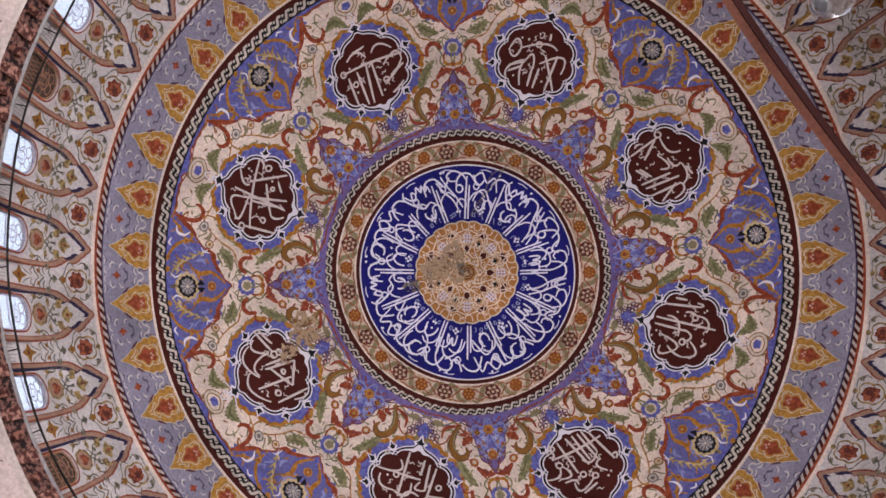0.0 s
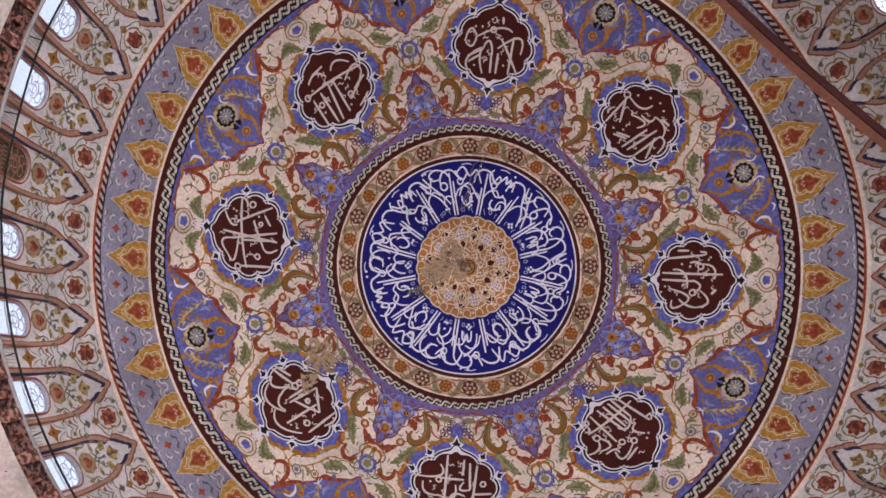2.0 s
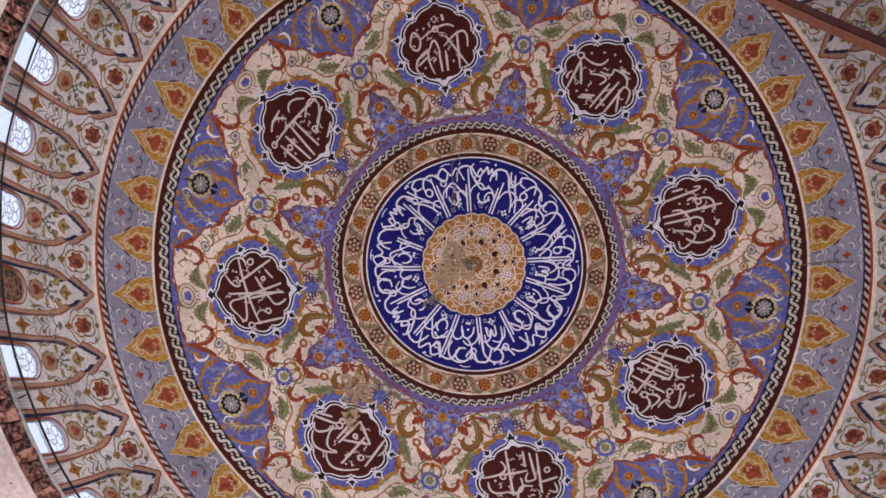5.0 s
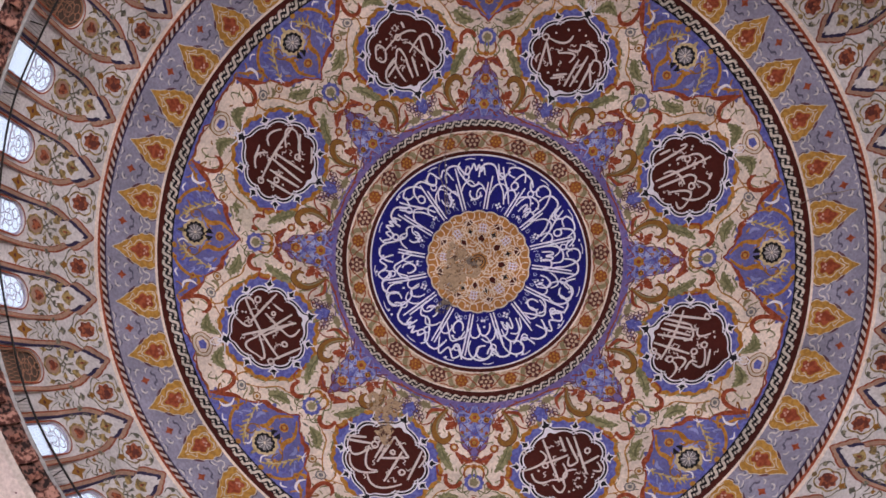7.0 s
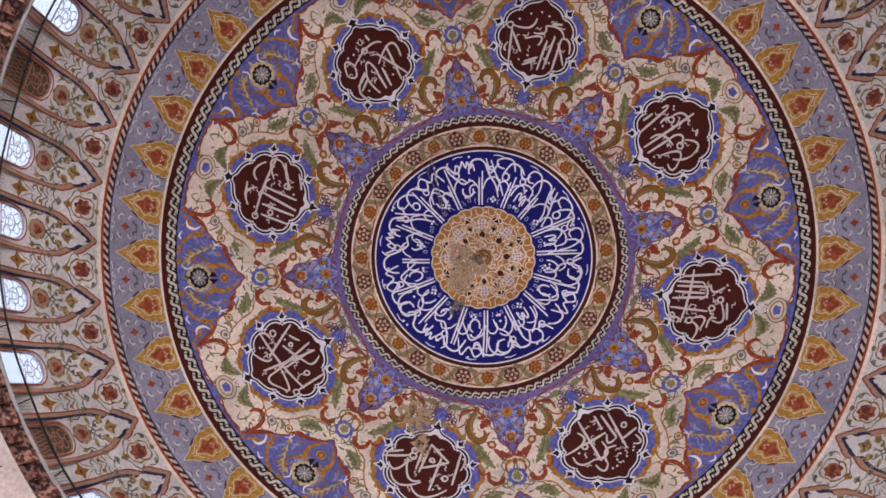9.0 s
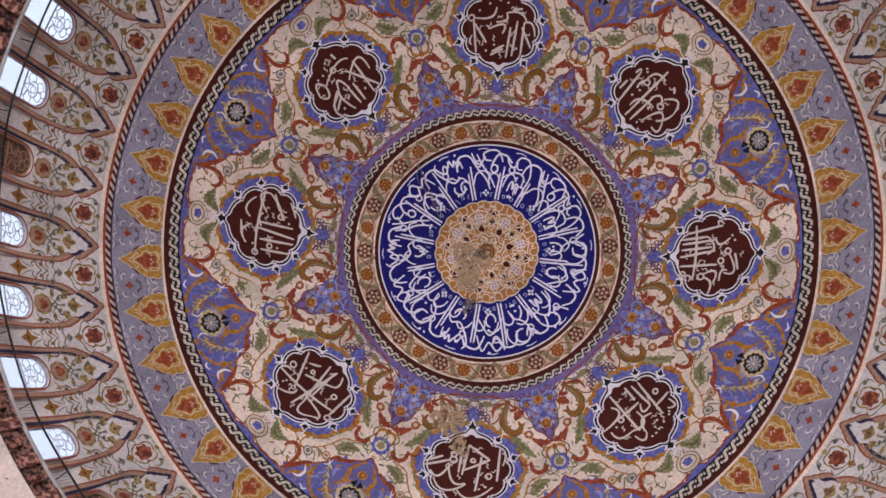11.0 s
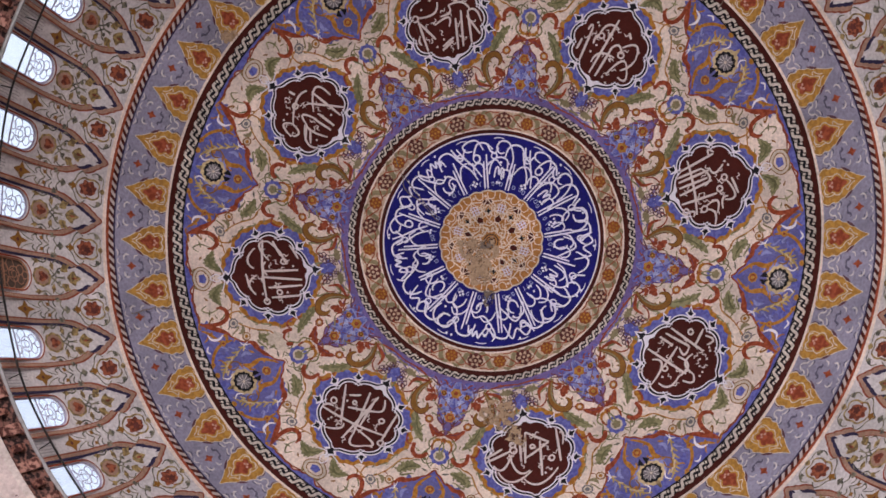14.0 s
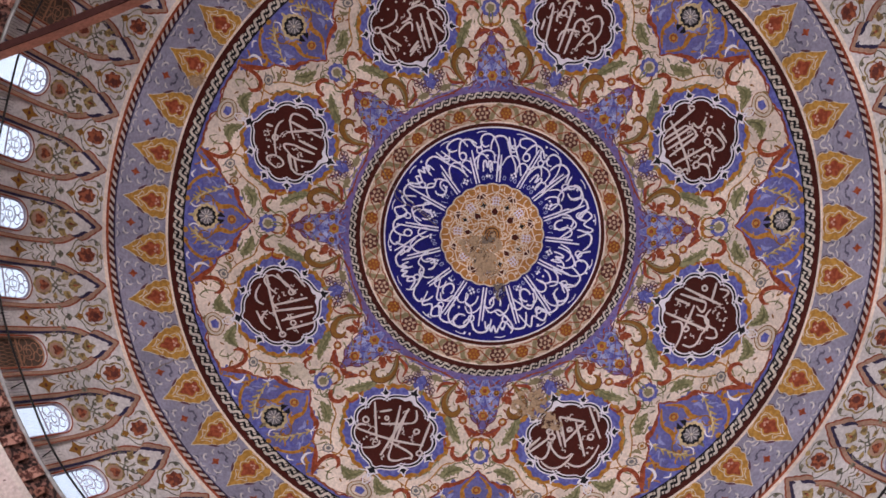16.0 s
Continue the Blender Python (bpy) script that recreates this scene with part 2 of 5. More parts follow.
def shell():
    g = Geo()
    g.grid([[P(j * 2.0, 0.02 + TIP * i / 60, 0) for j in range(180)] for i in range(61)], True)
    part("vault", g, CREAM, dome, "cream limewashed vault")
    g = Geo()
    rows = [[P(j * 3.0, 0.02 + TIP * i / 20, -0.5) for j in range(120)] for i in range(21)]
    g.grid(rows, True)
    part("outer_shell", g, STONE, dome)
    for name, r0, r1, lift, mat, label in (
            ("inscription_ground", 0.6, 4.86, 0.006, NIGHT, "deep ultramarine ground"),
            ("fillet", 4.86, 4.92, 0.01, WHITE, "thin white line"),
            ("ring", 4.92, 5.08, 0.01, BROWN, "oxblood ring"),
            ("fillet", 5.08, 5.15, 0.012, CREAM, ""),
            ("flower_band", 5.15, 5.88, 0.006, BUFF, "buff band of rosettes"),
            ("fillet", 5.88, 5.95, 0.012, CREAM, ""),
            ("ring", 5.95, 6.16, 0.01, BROWN, "oxblood ring"),
            ("braid_ground", 6.16, 6.42, 0.008, BLACK, "black ground of the inner braid"),
            ("inner_border", 6.42, 6.72, 0.006, PURPLE, "violet blue border"),
            ("fillet", 12.40, 12.46, 0.03, BLACK, ""),
            ("braid_ground", 12.46, 12.68, 0.024, BLACK, "dark ground of the outer braid"),
            ("ring", 12.68, 12.84, 0.024, BROWN, "oxblood ring"),
            ("fillet", 12.84, 12.90, 0.03, CREAM, ""),
            ("palmette_ground", 12.90, 14.11, 0.006, LAVENDER, "pale lavender band"),
            ("fillet", 14.09, 14.125, 0.02, NAVY, ""),
            ("rope_ground", 14.125, 14.22, 0.02, BROWN, "dark red ground of the rope moulding"),
            ("fillet", 14.22, 14.275, 0.026, BRICK, ""),
            ("fillet", 14.275, 14.345, 0.026, CREAM, "")):
        g = Geo()
        g.ring(r0, r1, lift, 360 if r0 > 5 else 240, max(2, int((r1 - r0) * 4)))
        part(name, g, mat, dome, label)


shell()


# ---- forty window bays ----
def bay(th, blind, parent):
    W, TOPS, SPRING = 2.05, 80.3, 82.6      # window half width, crown and spring of its arch
    END = 96.0

    def arch(d):
        u = min(1.0, abs(d) / W)
        return SPRING - (SPRING - TOPS) * math.sqrt(1 - u * u)

    def col(d, s0, s1, n, lift=0.0):
        return [P(th + d, s0 + (s1 - s0) * i / n, lift) for i in range(n + 1)]
    wall = Geo()
    for a, b in ((-4.5, -W), (W, 4.5)):
        wall.grid([col(a + (b - a) * i / 4, TIP, END, 24) for i in range(5)])
    ds = [W * math.sin(math.pi / 2 * (i / 8 - 1)) for i in range(17)]
    wall.grid([col(d, TIP, arch(d), 16) for d in ds])
    part("wall", wall, PALE, parent)
    rev = Geo()
    line = [(-W, END)] + [(d, arch(d)) for d in ds] + [(W, END)]
    rev.grid([[P(th + d, s, 0) for d, s in line], [P(th + d * 0.97, s, -0.16) for d, s in line]])
    part("reveal", rev, PALE, parent, "white plastered window reveal")
    fr = Geo()
    fr.ribbon(polar, [(th + d * 1.03, s - 0.1) for d, s in line], 0.2, 0.015)
    part("window_edge", fr, BRICK, parent, "thin brick red line round the window")
    # stepped, pointed outline of the bay
    half = [(3.14, END), (3.14, 80), (3.06, 75.5), (2.9, 73.9), (2.5, 72.7), (2.05, 71.8), (1.75, 71.2), (2.25, 70.5), (2.12, 69.9), (1.75, 69.1), (1.35, 68.7), (1.1, 68.1), (0.75, 67.8), (0.45, 67.2), (0, 66.75)]
    outline = [(th - d, s) for d, s in half] + [(th + d, s) for d, s in half[-2::-1]]

    def inset(k, drop):
        return [(th + (a - th) * k, b + drop) for a, b in outline]
    g = Geo()
    g.grid([[P(a, b, 0.012) for a, b in inset(1.045, -0.05)], [P(a, b, 0.012) for a, b in inset(0.985, 0.3)]])
    part("red_border", g, TERRA, parent, "brick red outline")
    g = Geo()
    g.grid([[P(a, b, 0.012) for a, b in inset(0.985, 0.3)], [P(a, b, 0.012) for a, b in inset(0.86, 1.15)]])
    part("sand_border", g, TANPINK, parent, "sand coloured border")
    dark = inset(0.86, 1.15)
    g = Geo()
    g.grid([[P(a, b, 0.012) for a, b in dark[:16]], [P(a, b, 0.012) for a, b in inset(0.755, 1.95)[:16]]])
    part("navy_border", g, NAVY, parent, "dark line that shades one side")
    g = Geo()
    g.grid([[P(a, b, 0.013) for a, b in dark[-12:-7]], [P(a, b, 0.013) for a, b in inset(0.74, 1.9)[-12:-7]]])
    part("navy_border", g, NAVY, parent)
    g = Geo()
    g.grid([[P(a, b, 0.013) for a, b in dark[-8:]], [P(a, b, 0.013) for a, b in inset(0.83, 1.35)[-8:]]])
    part("inner_line", g, TERRA, parent, "thin brick red line")
    # painted bouquet over the window: an egg-shaped bloom, crossed stems, three pointed leaves
    def mirrored(geo, pts, w, lift, taper=0.3):
        for sx in (-1, 1):
            geo.ribbon(q, smooth([(sx * x, y) for x, y in pts], 4), w, lift, taper)

    def leaf_shape(geo, x, y, size, a, lift, fat=0.42):
        for sx in (-1, 1) if x else (1,):
            ca, sa = math.cos(radians(a)), math.sin(radians(a))
            geo.blob(q, smooth([(sx * (x + (u * ca - v * sa) * size), y + (u * sa + v * ca) * size) for u, v in ((-0.5, 0), (-0.2, fat * 0.7), (0.1, fat), (0.2, fat * 0.45), (0.6, 0), (0.2, -fat * 0.45), (0.1, -fat), (-0.2, -fat * 0.7))], 2, True), lift, 1, (sx * x, y))

    q = at(th, R * math.sin(radians(78.2)))
    egg, edge, bud, stem, ochre = Geo(), Geo(), Geo(), Geo(), Geo()
    edge.blob(q, [(x, y * 1.25) for x, y in lobed(0, 0, 0.36, 8, 0.05, 40)], 0.012, centre=(0, 0))
    egg.blob(q, [(x, y * 1.25) for x, y in lobed(0, 0, 0.285, 8, 0.03, 32)], 0.016, centre=(0, 0))
    bud.blob(q, smooth([(0, -0.3), (0.12, -0.14), (0.19, 0.02), (0.12, 0.17), (0, 0.12), (-0.12, 0.17), (-0.19, 0.02), (-0.12, -0.14)], 3, True), 0.02, centre=(0, 0))
    mirrored(stem, [(0, -0.4), (0.1, -0.62), (0.34, -0.84), (0.3, -1.05)], 0.07, 0.014)
    mirrored(stem, [(0.3, -0.4), (0.1, -0.6), (0.0, -0.75), (0.04, -1.1)], 0.06, 0.015)
    mirrored(stem, [(0.34, 0.42), (0.56, 0.2), (0.52, -0.1), (0.66, -0.34)], 0.06, 0.014)
    mirrored(stem, [(0.5, -0.5), (0.62, -0.75), (0.5, -0.95)], 0.05, 0.014)
    leaf_shape(ochre, 0.36, -1.12, 0.5, -60, 0.017, 0.34)
    leaf_shape(ochre, 0.42, -0.5, 0.36, 15, 0.017, 0.3)
    leaf_shape(ochre, 0.56, 0.26, 0.34, 80, 0.017, 0.3)
    leaf_shape(ochre, 0, -1.5, 0.62, -90, 0.018, 0.46)
    leaf_shape(stem, 0.2, -0.8, 0.2, 40, 0.019)
    leaf_shape(stem, 0.66, -0.05, 0.22, 100, 0.019)
    bud.blob(q, [(0.05, -1.5), (0, -1.72), (-0.05, -1.5), (0, -1.38)], 0.022)
    for name, g, mat, label in (("bloom_edge", edge, DULLOLIVE, "dull olive rim of the bloom"), ("bloom", egg, TANPINK, "sand pink egg-shaped bloom"), ("bud", bud, BLOOM, ""), ("stem", stem, SAGE, "sage green stems"), ("leaf", ochre, DULLOLIVE, "dull olive pointed leaves")):
        part(name, g, mat, parent, label)
    # chain of flowers between this bay and the next, from the rim down to the cornice
    q = at(th + 4.5, R * math.sin(radians(69.8)))
    ring, bloom, shine, heart, stem, ochre, star = Geo(), Geo(), Geo(), Geo(), Geo(), Geo(), Geo()
    bloom.blob(q, [(x * 0.92, y * 1.2) for x, y in lobed(0, 0, 0.33, 7, 0.14, 42)], 0.014, centre=(0, 0))
    heart.blob(q, [(x * 0.8, y) for x, y in lobed(0.05, -0.06, 0.15, 5, 0.2, 30)], 0.018, centre=(0.05, -0.06))
    shine.ribbon(q, smooth([(-0.08, -0.4), (0.14, -0.38), (0.28, -0.16), (0.26, 0.08)], 4), 0.08, 0.02, 0.8)
    mirrored(ring, [(0, -0.48), (0.22, -0.52), (0.37, -0.28), (0.35, 0.0), (0.38, 0.24), (0.2, 0.5), (0, 0.58)], 0.075, 0.012)
    mirrored(stem, [(0.14, -0.66), (0.46, -0.66), (0.64, -0.36), (0.56, -0.1)], 0.05, 0.012)
    mirrored(stem, [(0.46, 0.1), (0.6, 0.32), (0.46, 0.52), (0.2, 0.66), (0, 0.95)], 0.055, 0.012)
    mirrored(stem, [(0, 1.36), (0.2, 1.5), (0.38, 1.42), (0.44, 1.66), (0.26, 1.84), (0.1, 1.72)], 0.065, 0.013)
    mirrored(stem, [(0, 1.75), (0.14, 2.0), (0.36, 2.04), (0.5, 2.22), (0.4, 2.44), (0.52, 2.62)], 0.06, 0.013)
    mirrored(stem, [(0, 2.05), (0.16, 2.3), (0.3, 2.36), (0.2, 2.56), (0.08, 2.46)], 0.06, 0.014)
    mirrored(stem, [(0.04, 2.5), (0.16, 2.9), (0.3, 3.1)], 0.035, 0.012)
    leaf_shape(ochre, 0, 0.72, 0.34, 90, 0.018, 0.4)
    leaf_shape(stem, 0, 1.22, 0.34, 90, 0.018, 0.45)
    leaf_shape(stem, 0.5, -0.5, 0.26, 50, 0.017)
    leaf_shape(stem, 0.36, 1.6, 0.24, 70, 0.018)
    leaf_shape(stem, 0.42, 2.3, 0.26, 110, 0.018)
    leaf_shape(ochre, 0.2, 2.12, 0.2, 60, 0.019)
    leaf_shape(ring, 0, -0.68, 0.3, -90, 0.017)
    star.blob(q, smooth([(0.0, 2.76), (0.1, 3.08), (0.32, 3.24), (0.13, 3.36), (0, 3.66), (-0.13, 3.36), (-0.32, 3.24), (-0.1, 3.08)], 2, True), 0.018, centre=(0, 3.25))
    heart.blob(q, lobed(0, 3.27, 0.07, 5, 0.2, 15), 0.022, centre=(0, 3.27))
    for name, g, mat, label in (("ring_stem", ring, DULLOLIVE, "dull olive stems round the bloom"), ("carnation", bloom, BLOOM, "brick red painted flower"), ("carnation_heart", heart, MAROON, ""), ("petal_light", shine, PALE, ""), ("scroll", stem, SAGE, "fine sage scrollwork"), ("leaf", ochre, OCHRE_D, "ochre leaves"), ("star_flower", star, OCHRE_D, "ochre star flower")):
        part(name, g, mat, parent, label)
    for x in (-0.95, -0.58, -0.2, 0.2, 0.58, 0.95):
        g = Geo()
        g.ribbon(polar, [(th + 4.5 + x, 85.2 + abs(x) * 0.9), (th + 4.5 + x * 1.1, 95.5)], 0.09, 0.01)
        part("fine_line", g, GREYLINE, parent)
    # plaster lattice in the window's head and the panes below it
    lat = Geo()
    SPLIT = 85.2
    wood = BRICK2 if blind else LATTICE

    def wp(x, s):
        return th + x, s
    lift = -0.05
    lat.ribbon(wp, [(d * 0.95, s + 0.2) for d, s in line], 0.3, lift)
    lat.ribbon(wp, [(-W, SPLIT), (W, SPLIT)], 0.3, lift)
    for cx, cs, rr in ((0, 83.2, 1.0), (-1.15, 83.9, 0.75), (1.15, 83.9, 0.75), (-0.62, 82.0, 0.62), (0.62, 82.0, 0.62), (0, 81.1, 0.5), (0, 83.2, 0.45), (-0.7, 84.8, 0.5), (0.7, 84.8, 0.5)):
        lat.ribbon(wp, [(cx + rr * math.cos(i * math.pi / 7), cs + rr * math.sin(i * math.pi / 7)) for i in range(14)], 0.13, lift, closed=True)
    part("head_lattice", lat, wood, parent, "pierced plaster lattice of round eyes")
    g = Geo()
    for i in range(8):
        for j in range(9):
            x, s = -W + (j + 0.5 * (i % 2)) * W * 2 / 8.5, 85.8 + i * 1.2
            if abs(x) < W:
                g.ribbon(wp, [(x + 0.27 * math.cos(k * math.pi / 4), s + 0.6 * math.sin(k * math.pi / 4)) for k in range(8)], 0.06 if blind else 0.022, -0.07, closed=True)
    part("pane_lattice", g, wood, parent, "small round glass eyes set in plaster")
    g = Geo()
    g.grid([col(d, arch(d), END, 8, -0.12) for d in ds])
    part("pane", g, DARKPANE if blind else GLASS, parent, "boarded pane" if blind else "milky window glass")


def glass_material():
    m = bpy.data.materials.new("milky_glass")
    m.use_nodes = True
    t = m.node_tree
    b = t.nodes["Principled BSDF"]
    b.inputs["Base Color"].default_value = (0.86, 0.9, 0.95, 1)
    b.inputs["Roughness"].default_value = 0.3
    tr, mx = t.nodes.new("ShaderNodeBsdfTransparent"), t.nodes.new("ShaderNodeMixShader")
    tl, mx2 = t.nodes.new("ShaderNodeBsdfTranslucent"), t.nodes.new("ShaderNodeMixShader")
    mx.inputs[0].default_value, mx2.inputs[0].default_value = 0.1, 0.15
    t.links.new(tr.outputs[0], mx.inputs[1])
    t.links.new(b.outputs[0], mx.inputs[2])
    t.links.new(mx.outputs[0], mx2.inputs[1])
    t.links.new(tl.outputs[0], mx2.inputs[2])
    t.links.new(mx2.outputs[0], t.nodes["Material Output"].inputs["Surface"])
    return m


GLASS = glass_material()
models = []
for blind in (False, True):
    first = tagged(new("window_bay"), "painted bay with a boarded brown lattice window" if blind else "painted bay with an arched white lattice window",
                   "window", "window bays", "structure")
    bay(0.0, blind, first)
    models.append(first)
placed = [False, False]
for k in range(BAYS):
    th = BAY0 + 9 * k
    blind = k % 5 == 3
    if placed[blind]:
        copy_thing(models[blind], circle_turn(th))
    else:
        models[blind].matrix_basis, placed[blind] = circle_turn(th), True


# ---- cornice, ledge and cable under the windows ----
def turned(g, profile, n=160):
    g.grid([[(r * math.cos(2 * math.pi * j / n), r * math.sin(2 * math.pi * j / n), z) for j in range(n)] for r, z in profile], True)


def cornice():
    top = tagged(new("cornice"), "carved brown cornice ring below the windows", "cornice", kind="structure")
    g = Geo()
    turned(g, [(16.3, EDGE_Z + 0.02), (EDGE_R + 0.02, EDGE_Z + 0.02), (EDGE_R, EDGE_Z), (EDGE_R, EDGE_Z - 0.07), (EDGE_R + 0.05, EDGE_Z - 0.1), (EDGE_R + 0.05, EDGE_Z - 0.15)])
    part("ledge", g, GREYLINE, top, "grey stone ledge")
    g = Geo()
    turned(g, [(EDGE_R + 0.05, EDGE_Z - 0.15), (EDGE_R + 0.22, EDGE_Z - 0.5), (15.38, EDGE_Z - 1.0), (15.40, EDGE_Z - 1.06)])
    part("cove", g, COVEDARK, top, "dark mottled cove")
    g = Geo()
    turned(g, [(15.36, EDGE_Z - 1.0), (15.34, EDGE_Z - 1.05), (15.40, EDGE_Z - 1.12), (15.5, EDGE_Z - 1.16)])
    part("lower_moulding", g, STONE, top, "grey stone moulding")
    block = bpy.data.meshes.new("bracket")
    boss = bpy.data.meshes.new("boss")
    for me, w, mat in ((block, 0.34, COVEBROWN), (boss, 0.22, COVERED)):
        b = bmesh.new()
        prof = [(EDGE_R + 0.0, EDGE_Z - 0.2), (EDGE_R - 0.02, EDGE_Z - 0.42), (EDGE_R + 0.13, EDGE_Z - 0.68), (15.30, EDGE_Z - 0.98), (15.6, EDGE_Z - 0.98), (15.6, EDGE_Z - 0.2)]
        if me is boss:
            prof = [(EDGE_R + 0.06, EDGE_Z - 0.42), (EDGE_R + 0.04, EDGE_Z - 0.62), (EDGE_R + 0.16, EDGE_Z - 0.82), (15.6, EDGE_Z - 0.82), (15.6, EDGE_Z - 0.42)]
        sides = [[b.verts.new((r, y * (1 if i < 3 else 0.8), z)) for i, (r, z) in enumerate(prof)] for y in (-w / 2, w / 2)]
        n = len(prof)
        for i in range(n):
            b.faces.new((sides[0][i], sides[0][(i + 1) % n], sides[1][(i + 1) % n], sides[1][i]))
        b.faces.new(sides[0][::-1])
        b.faces.new(sides[1])
        bmesh.ops.bevel(b, geom=b.edges[:], offset=0.035, segments=1)
        b.to_mesh(me)
        b.free()
        me.materials.append(mat)
    for k in range(80):
        part("bracket", block, None, top).matrix_basis = circle_turn(k * 4.5 + 0.3)
        part("boss", boss, None, top).matrix_basis = circle_turn(k * 4.5 + 2.55)
    # drum wall from the cornice down to the hall's walls
    g = Geo()
    turned(g, [(15.45, EDGE_Z - 1.1), (15.6, EDGE_Z - 1.3), (16.6, ZS - 3.4), (17.2, ZS - 3.4)])
    tagged(part("drum_wall", g, ROSE), "pale pink plaster under the cornice", "wall", kind="structure")
    g = Geo()
    for k in range(90):
        t = radians(k * 4 + 1.2)
        rows = []
        for dt in (-0.0012, 0.0012):
            rows.append([((r - 0.012) * math.cos(t + dt + sl), (r - 0.012) * math.sin(t + dt + sl), zz) for r, zz, sl in ((15.6, EDGE_Z - 1.3, 0), (16.1, EDGE_Z - 1.78, 0.012), (16.6, ZS - 3.4, 0.03 * (-1) ** k))])
        g.grid(rows)
    tagged(part("joint_lines", g, VIOLET), "thin dark joints in the pink plaster", "joint", kind="structure")
    g = Geo()
    turned(g, [(17.4, 0), (17.6, ZS - 3.4), (16.5, ZS - 2.6)])
    tagged(part("outer_wall", g, STONE), "outer stone face of the drum", "wall", kind="structure")


def tube(name, pts, rad, material, label, category, cyclic=False, group=""):
    cu = bpy.data.curves.new(name, "CURVE")
    cu.dimensions, cu.bevel_depth, cu.bevel_resolution = "3D", rad, 2
    sp = cu.splines.new("POLY")
    sp.points.add(len(pts) - 1)
    for pnt, co in zip(sp.points, pts):
        pnt.co = (*co, 1)
    sp.use_cyclic_u = cyclic
    cu.materials.append(material)
    dg = bpy.context.evaluated_depsgraph_get()
    tmp = new(name, cu)
    dg.update()
    me = bpy.data.meshes.new_from_object(tmp.evaluated_get(dg))
    bpy.data.objects.remove(tmp)
    ob = new(name, me)
    return tagged(ob, label, category, group) if category else ob


def cable():
    z = 27.0 + EYE
    pts = []
    for i in range(240):
        t = i * 1.5
        sag = 0.05 * math.cos(radians(t * 20 + 30)) + 0.03 * math.sin(radians(t * 7))
        pts.append(((15.15 + 0.02 * math.sin(radians(t * 11))) * math.cos(radians(-t)), (15.15 + 0.02 * math.sin(radians(t * 11))) * math.sin(radians(-t)), z + sag))
    ob = tube("cable", pts, 0.035, IRON, "black cable strung in a ring before the windows", "cable", True)
    for k in range(40):
        t = BAY0 + 4.5 + 9 * k
        b = bmesh.new()
        bmesh.ops.create_cone(b, cap_ends=True, segments=6, radius1=0.02, radius2=0.02, depth=0.5, matrix=pose(15.4, 0, z, 0, 90, 0))
        me = bpy.data.meshes.new("hook")
        b.to_mesh(me)
        b.free()
        me.materials.append(IRON)
        h = part("hook", me, IRON, ob)
        h.matrix_basis = circle_turn(t)


def beam():
    # painted rib that crosses under the dome in a shallow arch
    nx, ny = 0.848, -0.530
    top = tagged(new("arch_rib"), "salmon painted arched rib with a dark brown underside", "arch rib")
    for name, d0, d1, h0, h1, mat, label in (("face", 7.89, 8.03, 0.05, 0.52, PINK, "salmon painted board"), ("underside", 7.88, 8.1, 0.0, 0.05, DARKBROWN, "dark brown soffit")):
        b = bmesh.new()
        loops = []
        for i in range(49):
            l = -14.4 + 28.8 * i / 48
            z = 24 * 14.66 / (14.66 + 0.0088 * (l - 3.3) ** 2) + EYE
            loops.append([b.verts.new((nx * d + ny * l, ny * d - nx * l, z + h)) for d, h in ((d0, h0), (d1, h0), (d1, h1), (d0, h1))])
        for p0, p1 in zip(loops, loops[1:]):
            for k in range(4):
                b.faces.new((p0[k], p0[(k + 1) % 4], p1[(k + 1) % 4], p1[k]))
        b.faces.new(loops[0])
        b.faces.new(loops[-1][::-1])
        bmesh.ops.recalc_face_normals(b, faces=b.faces[:])
        me = bpy.data.meshes.new(name)
        b.to_mesh(me)
        b.free()
        part(name, me, mat, top, label)


cornice()
cable()
beam()


def hanging_lamp():
    top = tagged(new("hanging_lamp"), "clear glass globe lamp hung on a brass stem", "lamp")
    x, y, z = 0.52, -0.08, 10 + EYE
    def lathe(name, prof, mat, label):
        g = Geo()
        n = 32
        g.grid([[(x + r * math.cos(2 * math.pi * j / n), y + r * math.sin(2 * math.pi * j / n), z + h) for j in range(n)] for r, h in prof], True)
        ob = part(name, g, mat, top, label)
        for f in ob.data.polygons:
            f.use_smooth = True
    lathe("globe", [(0.02, -0.30), (0.14, -0.27), (0.24, -0.17), (0.28, 0), (0.25, 0.14), (0.16, 0.24), (0.14, 0.32), (0.13, 0.32), (0.15, 0.24), (0.235, 0.14), (0.265, 0), (0.225, -0.16), (0.13, -0.25), (0.02, -0.28)], LAMPGLASS, "clear blown glass")
    lathe("collar", [(0.10, 0.30), (0.14, 0.31), (0.14, 0.34), (0.05, 0.40), (0.03, 0.46)], SILVER, "silvered collar")
    lathe("stem", [(0.028, 0.44), (0.028, 0.8), (0.05, 0.84), (0.028, 0.88), (0.018, 1.3), (0.0, 1.32)], BRASS, "brass stem")
    lathe("wire", [(0.003, 1.3), (0.003, 31.0)], IRON, "thin hanging wire")


def clear_glass():
    m = bpy.data.materials.new("lamp_glass")
    m.use_nodes = True
    k = m.node_tree.nodes["Principled BSDF"]
    k.inputs["Base Color"].default_value = (0.95, 0.96, 0.98, 1)
    k.inputs["Roughness"].default_value, k.inputs["Transmission Weight"].default_value, k.inputs["IOR"].default_value = 0.04, 1.0, 1.45
    return m


LAMPGLASS = clear_glass()
hanging_lamp()


